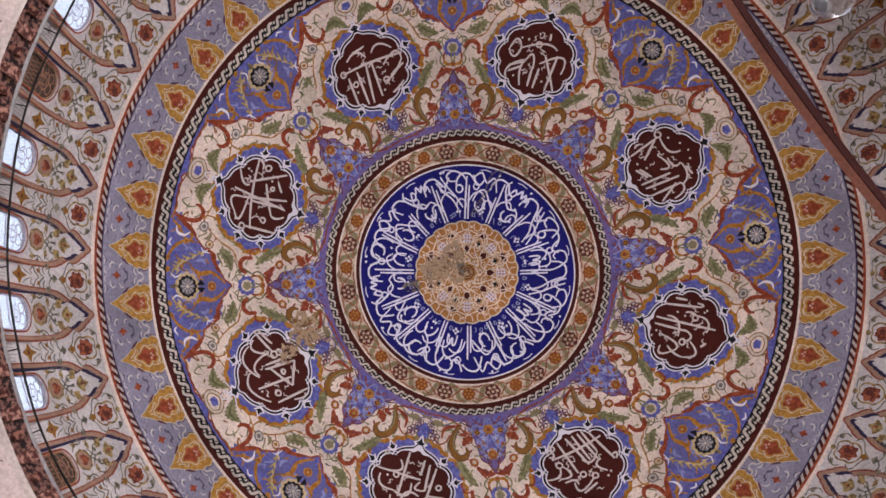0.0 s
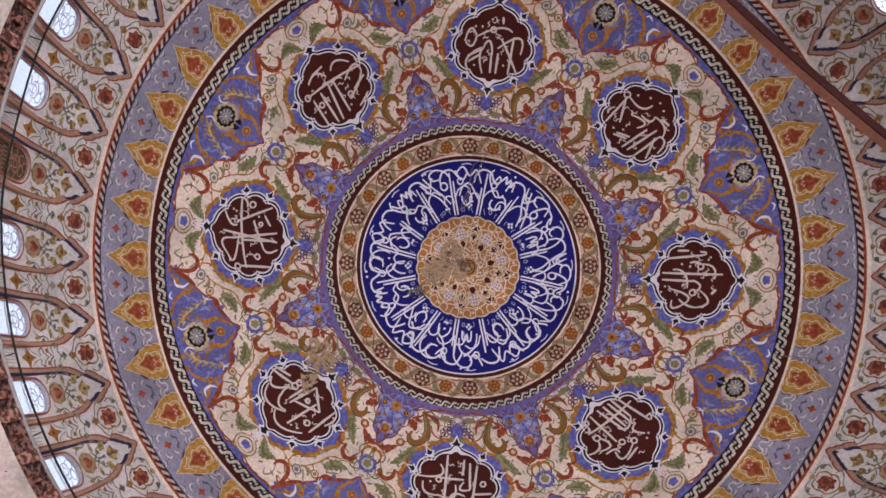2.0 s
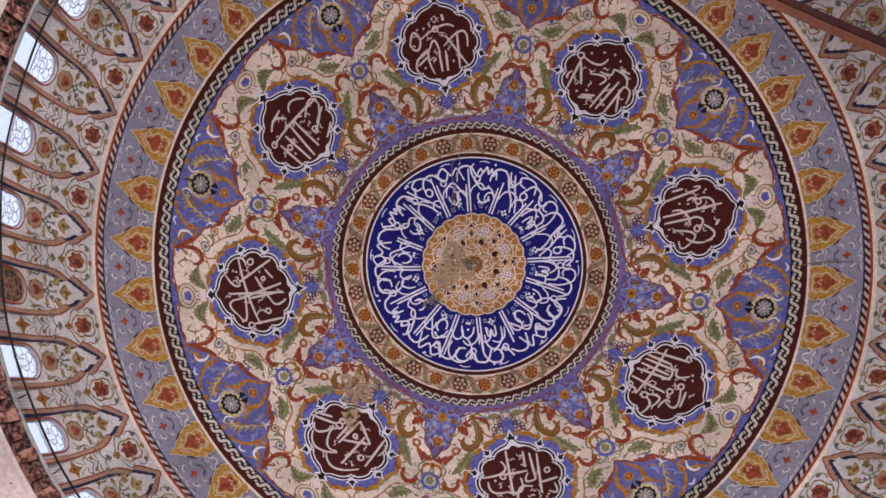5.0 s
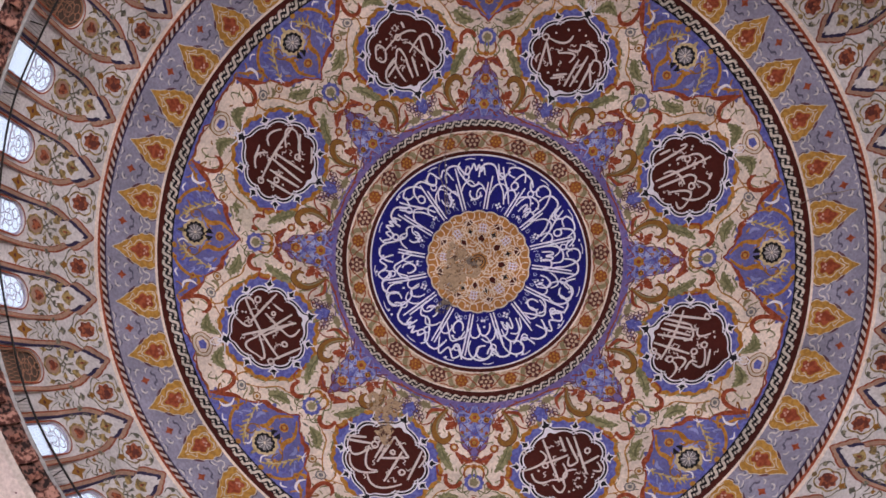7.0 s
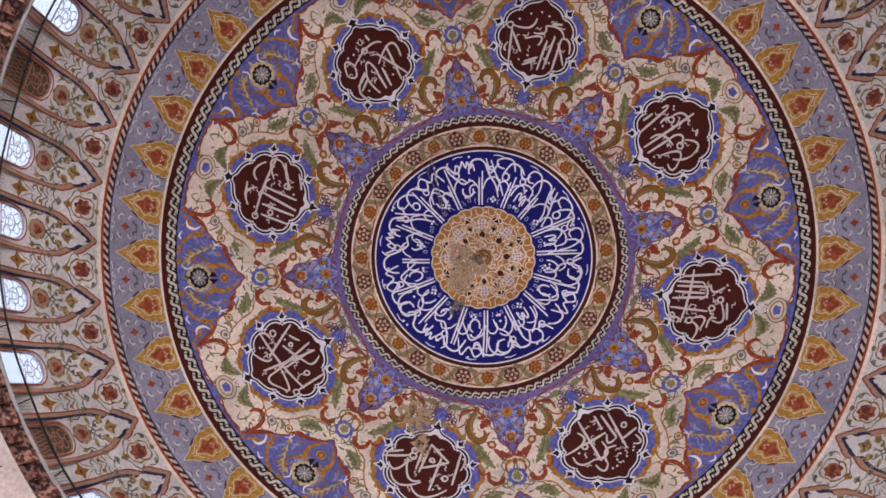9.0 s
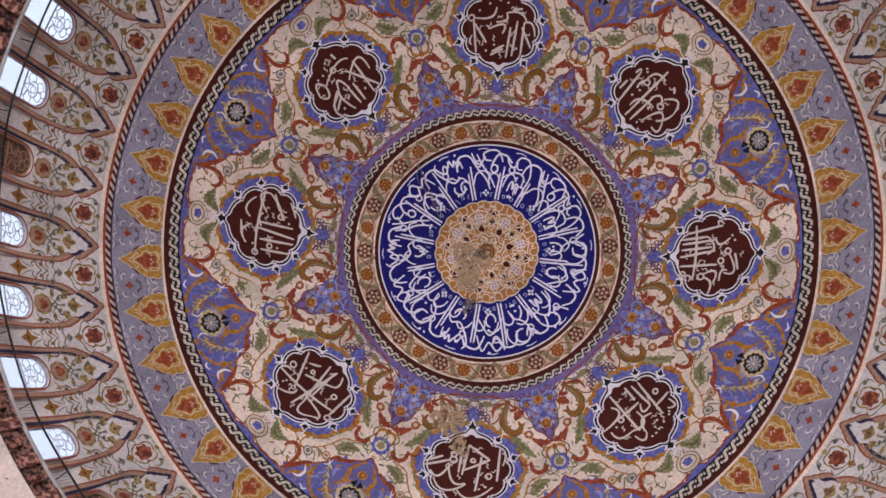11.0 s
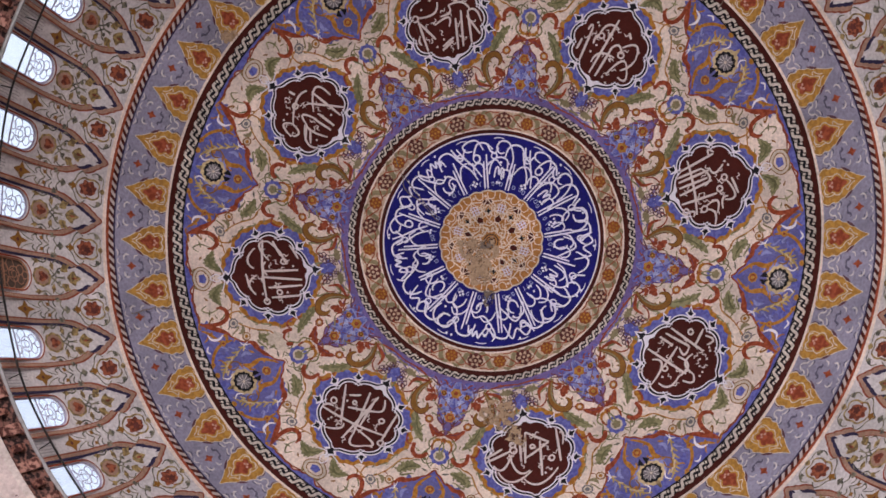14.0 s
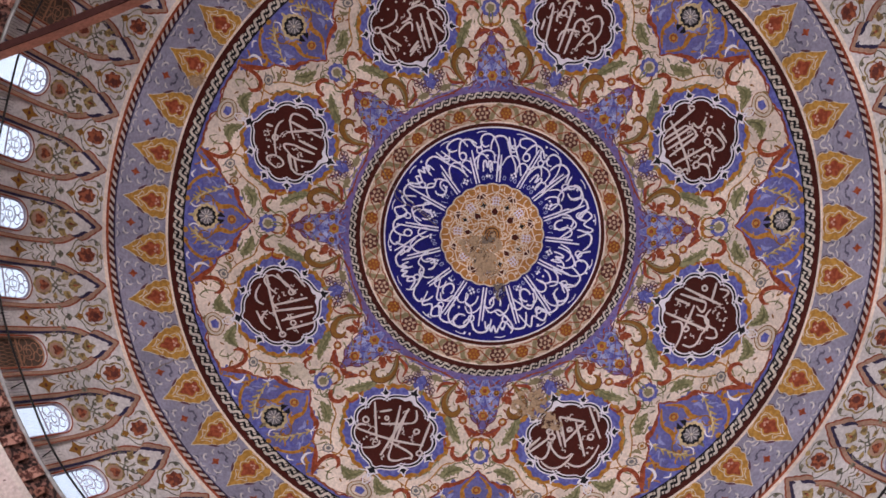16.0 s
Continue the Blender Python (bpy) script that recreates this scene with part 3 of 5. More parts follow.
# ---- painted borders of small repeated pieces ----
def motif(name, geo, mat, parent, turns, label=""):
    """One painted piece and its turned copies, all parts of the parent."""
    me = geo.mesh(name)
    for th in turns:
        part(name, me, mat, parent, label).matrix_basis = circle_turn(th)


def braids():
    for count, r0, r1, lift in ((100, 6.165, 6.41, 0.018), (176, 12.46, 12.69, 0.036)):
        q = at(0, (r0 + r1) / 2)
        h = (sr(r1) - sr(r0)) / 3.85 / 2 * 0.92
        w = 2 * math.pi * (r0 + r1) / 2 / count
        g = Geo()
        g.ribbon(q, [(-0.54 * w, h * 0.80), (-0.20 * w, h * 0.92), (-0.05 * w, h * 0.4), (0.05 * w, -h * 0.4), (0.20 * w, -h * 0.92), (0.54 * w, -h * 0.80)], w * (0.22 if count == 100 else 0.27), lift)
        g.ribbon(q, [(0.26 * w, h * 0.85), (0.36 * w, h * 0.20)], w * 0.18, lift + 0.003)
        g.ribbon(q, [(-0.26 * w, -h * 0.85), (-0.36 * w, -h * 0.20)], w * 0.18, lift + 0.003)
        motif("braid_strand", g, BRAID, dome, [k * 360 / count for k in range(count)])
    g = Geo()
    q = at(0, 14.175)
    g.blob(q, [(0.175, -0.105), (0.03, -0.12), (-0.175, 0.105), (-0.03, 0.12)], 0.03)
    motif("rope_strand", g, ROPE, dome, [k * 360 / 276 for k in range(276)])


def flower_band():
    q = at(0, 5.515)
    for j, (big, mid, rad) in enumerate(((MAROON, BUFF, 0.345), (RUST, OCHRE, 0.28))):
        turns = [12.0 + j * 11.25 + 22.5 * k for k in range(16)]
        me = []
        for name, r, n, d, mat, lift in (("rosette", rad, 8, 0.07, big, 0.016), ("petals", rad * 0.66, 6, 0.28, mid, 0.02), ("heart", rad * 0.42, 8, 0.05, big, 0.024), ("eye", rad * 0.18, 6, 0, mid, 0.028)):
            g = Geo()
            g.blob(q, lobed(0, 0, r, n, d, 32), lift, centre=(0, 0))
            motif(name, g, mat, dome, turns)
        g = Geo()
        for i in range(6):
            g.disc(q, rad * 0.56 * math.cos(i * math.pi / 3 + 0.5), rad * 0.56 * math.sin(i * math.pi / 3 + 0.5), rad * 0.13, 0.026, 6)
        motif("petal_spot", g, big, dome, turns)
    for sy in (1, -1):
        g, g2, g3 = Geo(), Geo(), Geo()
        g.ribbon(q, smooth([(-0.42, -sy * 0.3), (-0.2, -sy * 0.36), (0.0, -sy * 0.1), (0.12, sy * 0.2), (0.36, sy * 0.33), (0.5, sy * 0.18)]), 0.2, 0.013, 0.7)
        g2.ribbon(q, smooth([(-0.4, -sy * 0.16), (-0.18, -sy * 0.05), (-0.05, sy * 0.2), (-0.25, sy * 0.34)]), 0.06, 0.015, 0.6)
        g2.ribbon(q, smooth([(0.4, -sy * 0.05), (0.2, -sy * 0.1), (0.12, -sy * 0.33), (0.32, -sy * 0.36)]), 0.06, 0.015, 0.6)
        g3.ribbon(q, smooth([(-0.5, 0.0), (-0.28, sy * 0.2), (0.0, -sy * 0.02), (0.28, -sy * 0.22), (0.5, 0)]), 0.05, 0.017)
        g3.ribbon(q, smooth([(-0.34, sy * 0.33), (-0.1, sy * 0.3), (0.08, sy * 0.36), (0.3, sy * 0.28)]), 0.05, 0.017)
        g3.ribbon(q, smooth([(-0.3, -sy * 0.2), (-0.06, -sy * 0.3), (0.2, -sy * 0.18)]), 0.045, 0.017)
        turns = [12 + 5.625 + 11.25 * k for k in range(sy < 0, 32, 2)]
        motif("leaf", g, OLIVE_PALE, dome, turns)
        motif("curl", g2, IVORY, dome, turns)
        motif("vine", g3, BRICK, dome, turns)


def palmettes():
    first = tagged(new("palmette"), "gold ochre painted palmette with a brick red heart", "ornament", "palmettes round the dome")
    q = at(0, 13.30)
    half = [(0, -0.74), (0.28, -0.76), (0.54, -0.72), (0.69, -0.46), (0.62, -0.26), (0.67, -0.08), (0.55, 0.13), (0.51, 0.3), (0.36, 0.48), (0.33, 0.62), (0.19, 0.84), (0.09, 1.04), (0, 1.25)]
    full = half + [(-x, y) for x, y in half[-2:0:-1]]
    heart = [(0, -0.40), (0.13, -0.46), (0.24, -0.34), (0.18, -0.2), (0.3, -0.04), (0.27, 0.1), (0.15, 0.2), (0.1, 0.32), (0, 0.47)]
    heart = heart + [(-x, y) for x, y in heart[-2:0:-1]]
    for name, pts, k, mat, lift in (("outline", full, 1.045, IVORY, 0.012), ("body", full, 1.0, GOLD, 0.016), ("heart_line", heart, 1.36, IVORY, 0.02), ("heart_ground", heart, 1.24, GOLD, 0.024), ("heart", heart, 1.0, BRICK, 0.028)):
        g = Geo()
        g.blob(q, [(x * k, y * k) for x, y in smooth(pts, 3, True)], lift, 3 if len(pts) > 15 else 1, (0, 0))
        part(name, g, mat, first)
    g = Geo()
    for sx in (-1, 1):
        g.ribbon(q, smooth([(sx * 0.05, -0.5), (sx * 0.3, -0.58), (sx * 0.38, -0.4), (sx * 0.34, -0.1), (sx * 0.42, 0.05)]), 0.03, 0.021)
        g.ribbon(q, smooth([(sx * 0.04, 0.8), (sx * 0.12, 0.6), (sx * 0.3, 0.45), (sx * 0.2, 0.36)]), 0.035, 0.021)
        g.ribbon(q, smooth([(sx * 0.2, -0.78), (sx * 0.28, -0.68), (sx * 0.44, -0.66)]), 0.03, 0.021)
    tagged(part("vein", g, IVORY, first), kind="stuff")
    g = Geo()
    for x, y in ((0.02, -0.3), (0.1, -0.2), (-0.06, -0.22)):
        g.disc(q, x, y, 0.055, 0.032, 7)
    tagged(part("blossom", g, LIGHTPINK, first), kind="stuff")
    g = Geo()
    for sx in (-1, 1):
        g.blob(q, smooth([(sx * 0.34, 0.66), (sx * 0.4, 0.46), (sx * 0.6, 0.26), (sx * 0.5, 0.5)], 3, True), 0.014)
        g.blob(q, smooth([(sx * 0.62, -0.7), (sx * 0.76, -0.5), (sx * 0.68, -0.3)], 3, True), 0.010)
    tagged(part("shadow_leaf", g, VIOLET, first), kind="stuff")
    # a red lozenge between two palmettes, with dark and pale curls in mirrored pairs
    q = at(180 / LEAVES, 13.30)
    g, g2, g3 = Geo(), Geo(), Geo()
    g.blob(q, smooth([(0, 1.1), (0.06, 0.96), (0.17, 0.88), (0.06, 0.78), (0, 0.64), (-0.06, 0.78), (-0.17, 0.88), (-0.06, 0.96)], 2, True), 0.014)
    for sx in (-1, 1):
        for pts, w in (([(0, 0.36), (0.12, 0.36), (0.2, 0.5), (0.3, 0.46)], 0.09), ([(0.1, -0.3), (0.22, -0.22), (0.3, -0.36)], 0.05),
                       ([(0.3, 1.08), (0.42, 1.12), (0.46, 1.26)], 0.05), ([(0.4, 1.42), (0.52, 1.36), (0.62, 1.46)], 0.05), ([(0.16, 0.06), (0.28, 0.1), (0.36, 0.02)], 0.05)):
            g2.ribbon(q, smooth([(sx * x, y) for x, y in pts], 4), w, 0.013, 0.6)
        for pts, w in (([(0, -0.45), (0.12, -0.36), (0.16, -0.2), (0.28, -0.12)], 0.07), ([(0.03, -0.1), (0.14, 0.0), (0.3, 0.04)], 0.055),
                       ([(0.22, 1.2), (0.36, 1.2), (0.46, 1.08), (0.42, 0.96)], 0.07), ([(0.36, 1.5), (0.52, 1.46), (0.66, 1.54)], 0.06),
                       ([(0.26, 0.74), (0.4, 0.7), (0.44, 0.56)], 0.06), ([(0.05, 1.36), (0.14, 1.5), (0.3, 1.44)], 0.05)):
            g3.ribbon(q, smooth([(sx * x, y) for x, y in pts], 4), w, 0.016, 0.7)
    part("lozenge", g, BRICK, first, "small brick red lozenge")
    tagged(part("dark_curl", g2, GREYBLUE, first), kind="stuff")
    tagged(part("pale_curl", g3, PALECURL, first), kind="stuff")
    first.matrix_basis = circle_turn(LEAF0)
    for k in range(1, LEAVES):
        copy_thing(first, circle_turn(LEAF0 + k * 360 / LEAVES))


# ---- crown of the dome: gilt rosette and inscription ring ----
def crown():
    top = tagged(new("crown_rosette"), "gold scalloped rosette of white interlace at the dome's crown", "ornament")
    def scallop(r, k=240):
        return [(r * (0.972 + 0.03 * abs(math.sin(12 * a))) * math.cos(a), r * (0.972 + 0.03 * abs(math.sin(12 * a))) * math.sin(a)) for a in [2 * math.pi * i / k for i in range(k)]]
    for name, r, mat, lift in (("rim", 2.40, IVORY, 0.018), ("ground", 2.33, ROSEGOLD, 0.022)):
        g = Geo()
        g.blob(plan, scallop(r), lift, 8, (0.001, 0))
        part(name, g, mat, top)

    def pol(a, r):
        return (r * math.cos(radians(a)), r * math.sin(radians(a)))
    L = 0.034
    for k in range(24):
        g = Geo()
        a = k * 15 + 3
        g.ribbon(plan, smooth([pol(a - 4.5, 2.28), pol(a - 4, 2.05), pol(a, 1.97), pol(a + 4, 2.05), pol(a + 4.5, 2.28)], 4), 0.045, L)
        if k % 3:
            g.disc(plan, *pol(a + 7.5, 2.12), 0.07, L, 8)
        part("scallop_line", g, INTERLACE, top)
    for k in range(8):
        a = k * 45 + 1
        g = Geo()
        g.blob(plan, [pol(a, 1.29), pol(a + 8, 1.11), pol(a + 5, 0.93), pol(a - 5, 0.93), pol(a - 8, 1.11)], L + 0.004)
        part("kite", g, BROWN, top, "dark brown kite")
        g = Geo()
        g.blob(plan, [pol(a + 15.5, 1.84), pol(a + 18.5, 1.96), pol(a + 26.5, 1.96), pol(a + 29.5, 1.84), pol(a + 26.5, 1.73), pol(a + 18.5, 1.73)], L + 0.004)
        part("hexagon", g, BROWN, top, "dark brown hexagon")
        g = Geo()
        g.blob(plan, [pol(a + 22.5 + (2.8 if i % 2 else 7.5) * math.cos(i * math.pi / 4), 1.42 + (0.065 if i % 2 else 0.19) * math.sin(i * math.pi / 4)) for i in range(8)], L + 0.004)
        part("star", g, BLACK, top, "black four-pointed star")
        g = Geo()
        for i in (-1, 0, 1):
            g.ribbon(plan, [pol(a + i * 5, 1.38), pol(a + i * 4.2, 1.82)], 0.05, L + 0.008)
            g.ribbon(plan, [pol(a - 7.5, 1.6 + i * 0.14), pol(a, 1.61 + i * 0.14), pol(a + 7.5, 1.6 + i * 0.14)], 0.05, L + 0.012)
        part("trellis", g, TRELLIS, top, "pale violet trellis")
        for name, pts in (("strap", [pol(a - 22.5, 1.95), pol(a - 11, 1.72), pol(a - 10, 1.3), pol(a, 0.83), pol(a + 10, 1.3), pol(a + 11, 1.72), pol(a + 22.5, 1.95)]),
                          ("strap", [pol(a - 22.5, 1.2), pol(a - 12, 1.5), pol(a, 1.34), pol(a + 12, 1.5), pol(a + 22.5, 1.2)]),
                          ("strap", [pol(a - 45, 1.0), pol(a - 22.5, 0.72), pol(a, 0.95), pol(a + 10, 1.08)]),
                          ("strap", [pol(a - 60, 0.62), pol(a - 22.5, 0.45), pol(a, 0.75), pol(a + 22.5, 0.98)]),
                          ("strap", [pol(a - 30, 1.5), pol(a - 22.5, 1.72), pol(a - 15, 1.5), pol(a - 22.5, 1.28), pol(a - 30, 1.5)]),
                          ("strap", [pol(a - 12, 0.62), pol(a, 0.5), pol(a + 12, 0.62), pol(a, 0.74), pol(a - 12, 0.62)]),
                          ("strap", [pol(a - 8, 1.12), pol(a, 1.3), pol(a + 8, 1.12), pol(a, 0.88), pol(a - 8, 1.12)]),
                          ("strap", [pol(a + 13, 1.85), pol(a + 22.5, 2.02), pol(a + 32, 1.85), pol(a + 22.5, 1.7), pol(a + 13, 1.85)]),
                          ("strap", [pol(a - 15, 1.85), pol(a, 2.0), pol(a + 15, 1.85)]),
                          ("strap", [pol(a + 16, 1.2), pol(a + 22.5, 1.0), pol(a + 29, 1.2), pol(a + 22.5, 1.62), pol(a + 16, 1.2)])):
            g = Geo()
            g.ribbon(plan, pts, 0.058, L + 0.002 * (k % 3))
            part(name, g, INTERLACE, top)
    for k in range(16):
        a = k * 22.5 + 12
        for pts in ([pol(a - 6, 0.56), pol(a, 0.42), pol(a + 6, 0.56), pol(a, 0.70), pol(a - 6, 0.56)],
                    [pol(a - 7, 1.32), pol(a, 1.18), pol(a + 7, 1.32), pol(a, 1.46), pol(a - 7, 1.32)],
                    [pol(a - 11.25, 0.84), pol(a - 4, 0.98), pol(a, 0.80), pol(a + 4, 0.98), pol(a + 11.25, 0.84)],
                    [pol(a - 11.25, 1.98), pol(a - 4, 1.66), pol(a + 4, 1.66), pol(a + 11.25, 1.98)],
                    [pol(a - 5.5, 1.62), pol(a, 1.54), pol(a + 5.5, 1.62)]):
            g = Geo()
            g.ribbon(plan, pts, 0.045, L + 0.001 * (k % 2) + 0.014)
            part("fine_strap", g, INTERLACE, top)
    for r in (0.1, 0.2, 0.32):
        g = Geo()
        g.ribbon(plan, [pol(i * 15, r) for i in range(24)], 0.045, L + 0.006, closed=True)
        part("boss_ring", g, IRON, top, "dark iron ring of the lamp hook")

    # inscription: sixteen pairs of tall uprights, broad interlaced bowls along the outer edge, small marks near the rosette
    ins = tagged(new("inscription_ring"), "white calligraphic strokes on the ultramarine crown ring", "inscription")
    rng = random.Random(7)
    W = 0.078

    def stroke(name, a, pts, w=W, lf=0.024, n=6, taper=0.25):
        g = Geo()
        g.ribbon(plan, smooth([pol(a + x, y) for x, y in pts], n), w, lf, taper)
        part(name, g, SCRIPT, ins)

    def oval(x, y, w, h, a0, a1, n=9):
        return [(x + w * math.cos(radians(a0 + (a1 - a0) * j / n)), y + h * math.sin(radians(a0 + (a1 - a0) * j / n))) for j in range(n + 1)]
    for k in range(16):
        a = 2 + k * 22.5 + rng.uniform(-1.5, 1.5)
        u = rng.uniform(-0.1, 0.1)
        lean = rng.uniform(-2.5, 2.5)
        for d in (-1.6, 1.6):
            top_r = rng.choice((3.7, 4.0, 4.25, 4.4))
            g = Geo()
            g.ribbon(plan, [pol(a + d * (2.5 / r) + lean * (r - 2.42) / 2, r) for r in [2.46 + (top_r - 2.46) * i / 8 for i in range(9)]], W, 0.02, 0.2)
            part("upright", g, SCRIPT, ins)
        v = (k * 3 + k // 4) % 5
        if v == 0:        # two hooked bowls, one over the other
            stroke("bowl", a, [(1, 3.5), (2, 4.1 + u), (6, 4.55), (11, 4.58), (13, 4.3), (11, 4.05), (8, 4.1)])
            stroke("bowl", a, [(4, 3.3), (5, 3.75), (9, 3.95 + u), (14, 3.8), (17, 3.5), (18.5, 3.1)], lf=0.027)
            stroke("teeth", a, [(6, 2.95), (6.5, 3.3), (8.5, 3.4), (10, 3.1), (11, 3.42), (13, 3.35), (14, 2.95)], 0.085, 0.03, 4)
        elif v == 1:      # row of teeth with a long tail
            stroke("teeth", a, [(3, 4.0), (4, 4.35), (5.5, 4.15), (7, 4.45), (8.5, 4.2), (10, 4.5), (12, 4.25), (14, 4.4), (16, 4.1)], 0.085, 0.027, 4)
            stroke("tail", a, [(2, 3.35), (6, 3.6), (12, 3.55 + u), (17, 3.85), (20, 4.35), (18, 4.62)], lf=0.024)
            stroke("bowl", a, oval(10, 3.15, 4.5, 0.25, 160, 400), 0.085, 0.03)
        elif v == 2:      # large open loop crossing the uprights
            stroke("bowl", a, oval(8, 3.95 + u, 7.5, 0.58, 210, -80, 12))
            stroke("bowl", a, oval(10, 4.2, 4.5, 0.3, 20, 290), 0.085, 0.027)
            stroke("tail", a, [(6, 2.9), (8, 3.3), (12, 3.45), (16, 3.2), (17, 2.9)], lf=0.03)
        elif v == 3:      # slanting strokes with round eyes
            stroke("slant", a, [(3, 3.0), (8, 3.5), (13, 4.0), (16, 4.5)])
            stroke("slant", a, [(7, 2.9), (11, 3.4), (16, 3.8), (19.5, 4.3)], lf=0.027)
            stroke("bowl", a, [(0, 4.2), (3, 4.55 + u), (8, 4.66), (12, 4.5), (11, 4.25), (7, 4.2)], lf=0.03)
            stroke("eye", a, oval(5, 3.85, 2.3, 0.17, 0, 360), 0.08, 0.032)
        else:             # sharp angle over a sweeping curve
            stroke("bowl", a, [(2, 3.9), (6, 4.5 + u), (10, 4.2), (14, 4.6), (18, 4.35), (16, 4.0)])
            stroke("sweep", a, [(1, 3.1), (5, 3.4), (10, 3.85), (15, 3.7), (18, 3.3)], lf=0.027)
            stroke("bowl", a, oval(12, 3.2, 4, 0.3, 100, 380), 0.085, 0.03)
        stroke("sweep", a, [(-6, 4.15 + u), (-2, 4.48), (3, 4.5), (6, 4.2 - u), (7, 3.9)], 0.085, 0.033)
        stroke("bowl", a, oval(4 + rng.uniform(-1, 2), 3.2 + 2 * u, 4, 0.3, 200, -40), 0.07, 0.036)
        stroke("sweep", a, [(9, 3.55 + u), (13, 3.75), (18, 3.6), (21, 3.25 - u)], 0.07, 0.037)
        stroke("eye", a, oval(15.5 + rng.uniform(-1, 1), 4.0 + u, 1.8, 0.14, 30, 390), 0.07, 0.034)
        stroke("letter", a, [(12, 4.3), (14, 4.05), (17, 4.15), (19, 4.5 + u)], 0.085, 0.035)
        # diamond of four dots, scattered dots, and slight marks near the rosette
        x0, y0 = rng.uniform(7, 13), rng.uniform(2.72, 2.95)
        for dx, dy in ((0, 0.1), (0, -0.1), (2, 0), (-2, 0)) if k % 2 else ((-1.2, 0), (1.2, 0)):
            g = Geo()
            g.disc(plan, *pol(a + x0 + dx, y0 + dy), 0.058, 0.032, 8)
            part("dot", g, SCRIPT, ins)
        for i in range(3):
            g = Geo()
            g.disc(plan, *pol(a + rng.uniform(3, 18), rng.choice((3.65, 4.35, 4.66, 3.05))), 0.055, 0.036, 8)
            part("dot", g, SCRIPT, ins)
        for i in range(3):
            x, y = 6 + i * 5 + rng.uniform(-1, 1), 2.6 + 0.06 * (i % 2)
            shape = rng.choice(([(x - 1.2, y), (x - 1, y + 0.14), (x + 1, y + 0.14), (x + 1.2, y), (x - 1.2, y)], oval(x, y + 0.06, 1.2, 0.08, 0, 330), [(x - 1, y - 0.06), (x + 1.5, y + 0.2)], [(x, y - 0.04), (x + 0.3, y + 0.12), (x - 1.2, y + 0.18)]))
            g = Geo()
            g.ribbon(plan, smooth([pol(a + u1, u2) for u1, u2 in shape], 2), 0.034, 0.03)
            part("mark", g, PALEBLUE, ins)
        stroke("mark", a, [(9, 4.7), (12, 4.74), (15, 4.7)], 0.04, 0.03, 3)


braids()
flower_band()
palmettes()
crown()


# ---- eight painted medallions ----
def med_outline(grow=0.0, k=160):
    out = []
    for i in range(k):
        a = 360 * i / k
        e = ((a - 90 + 180) % 360) - 180
        f = ((a - 270 + 180) % 360) - 180
        r = 1.43 + 0.17 * abs(math.sin(radians(5 * (a - 90)))) ** 0.7 + 0.24 * math.exp(-(e / 5) ** 2) + 0.12 * math.exp(-(e / 12) ** 2) + 0.32 * math.exp(-(f / 5) ** 2) + 0.16 * math.exp(-(f / 13) ** 2)
        r += grow
        out.append((r * math.cos(radians(a)) * 1.06, r * math.sin(radians(a)) * 0.97))
    return out


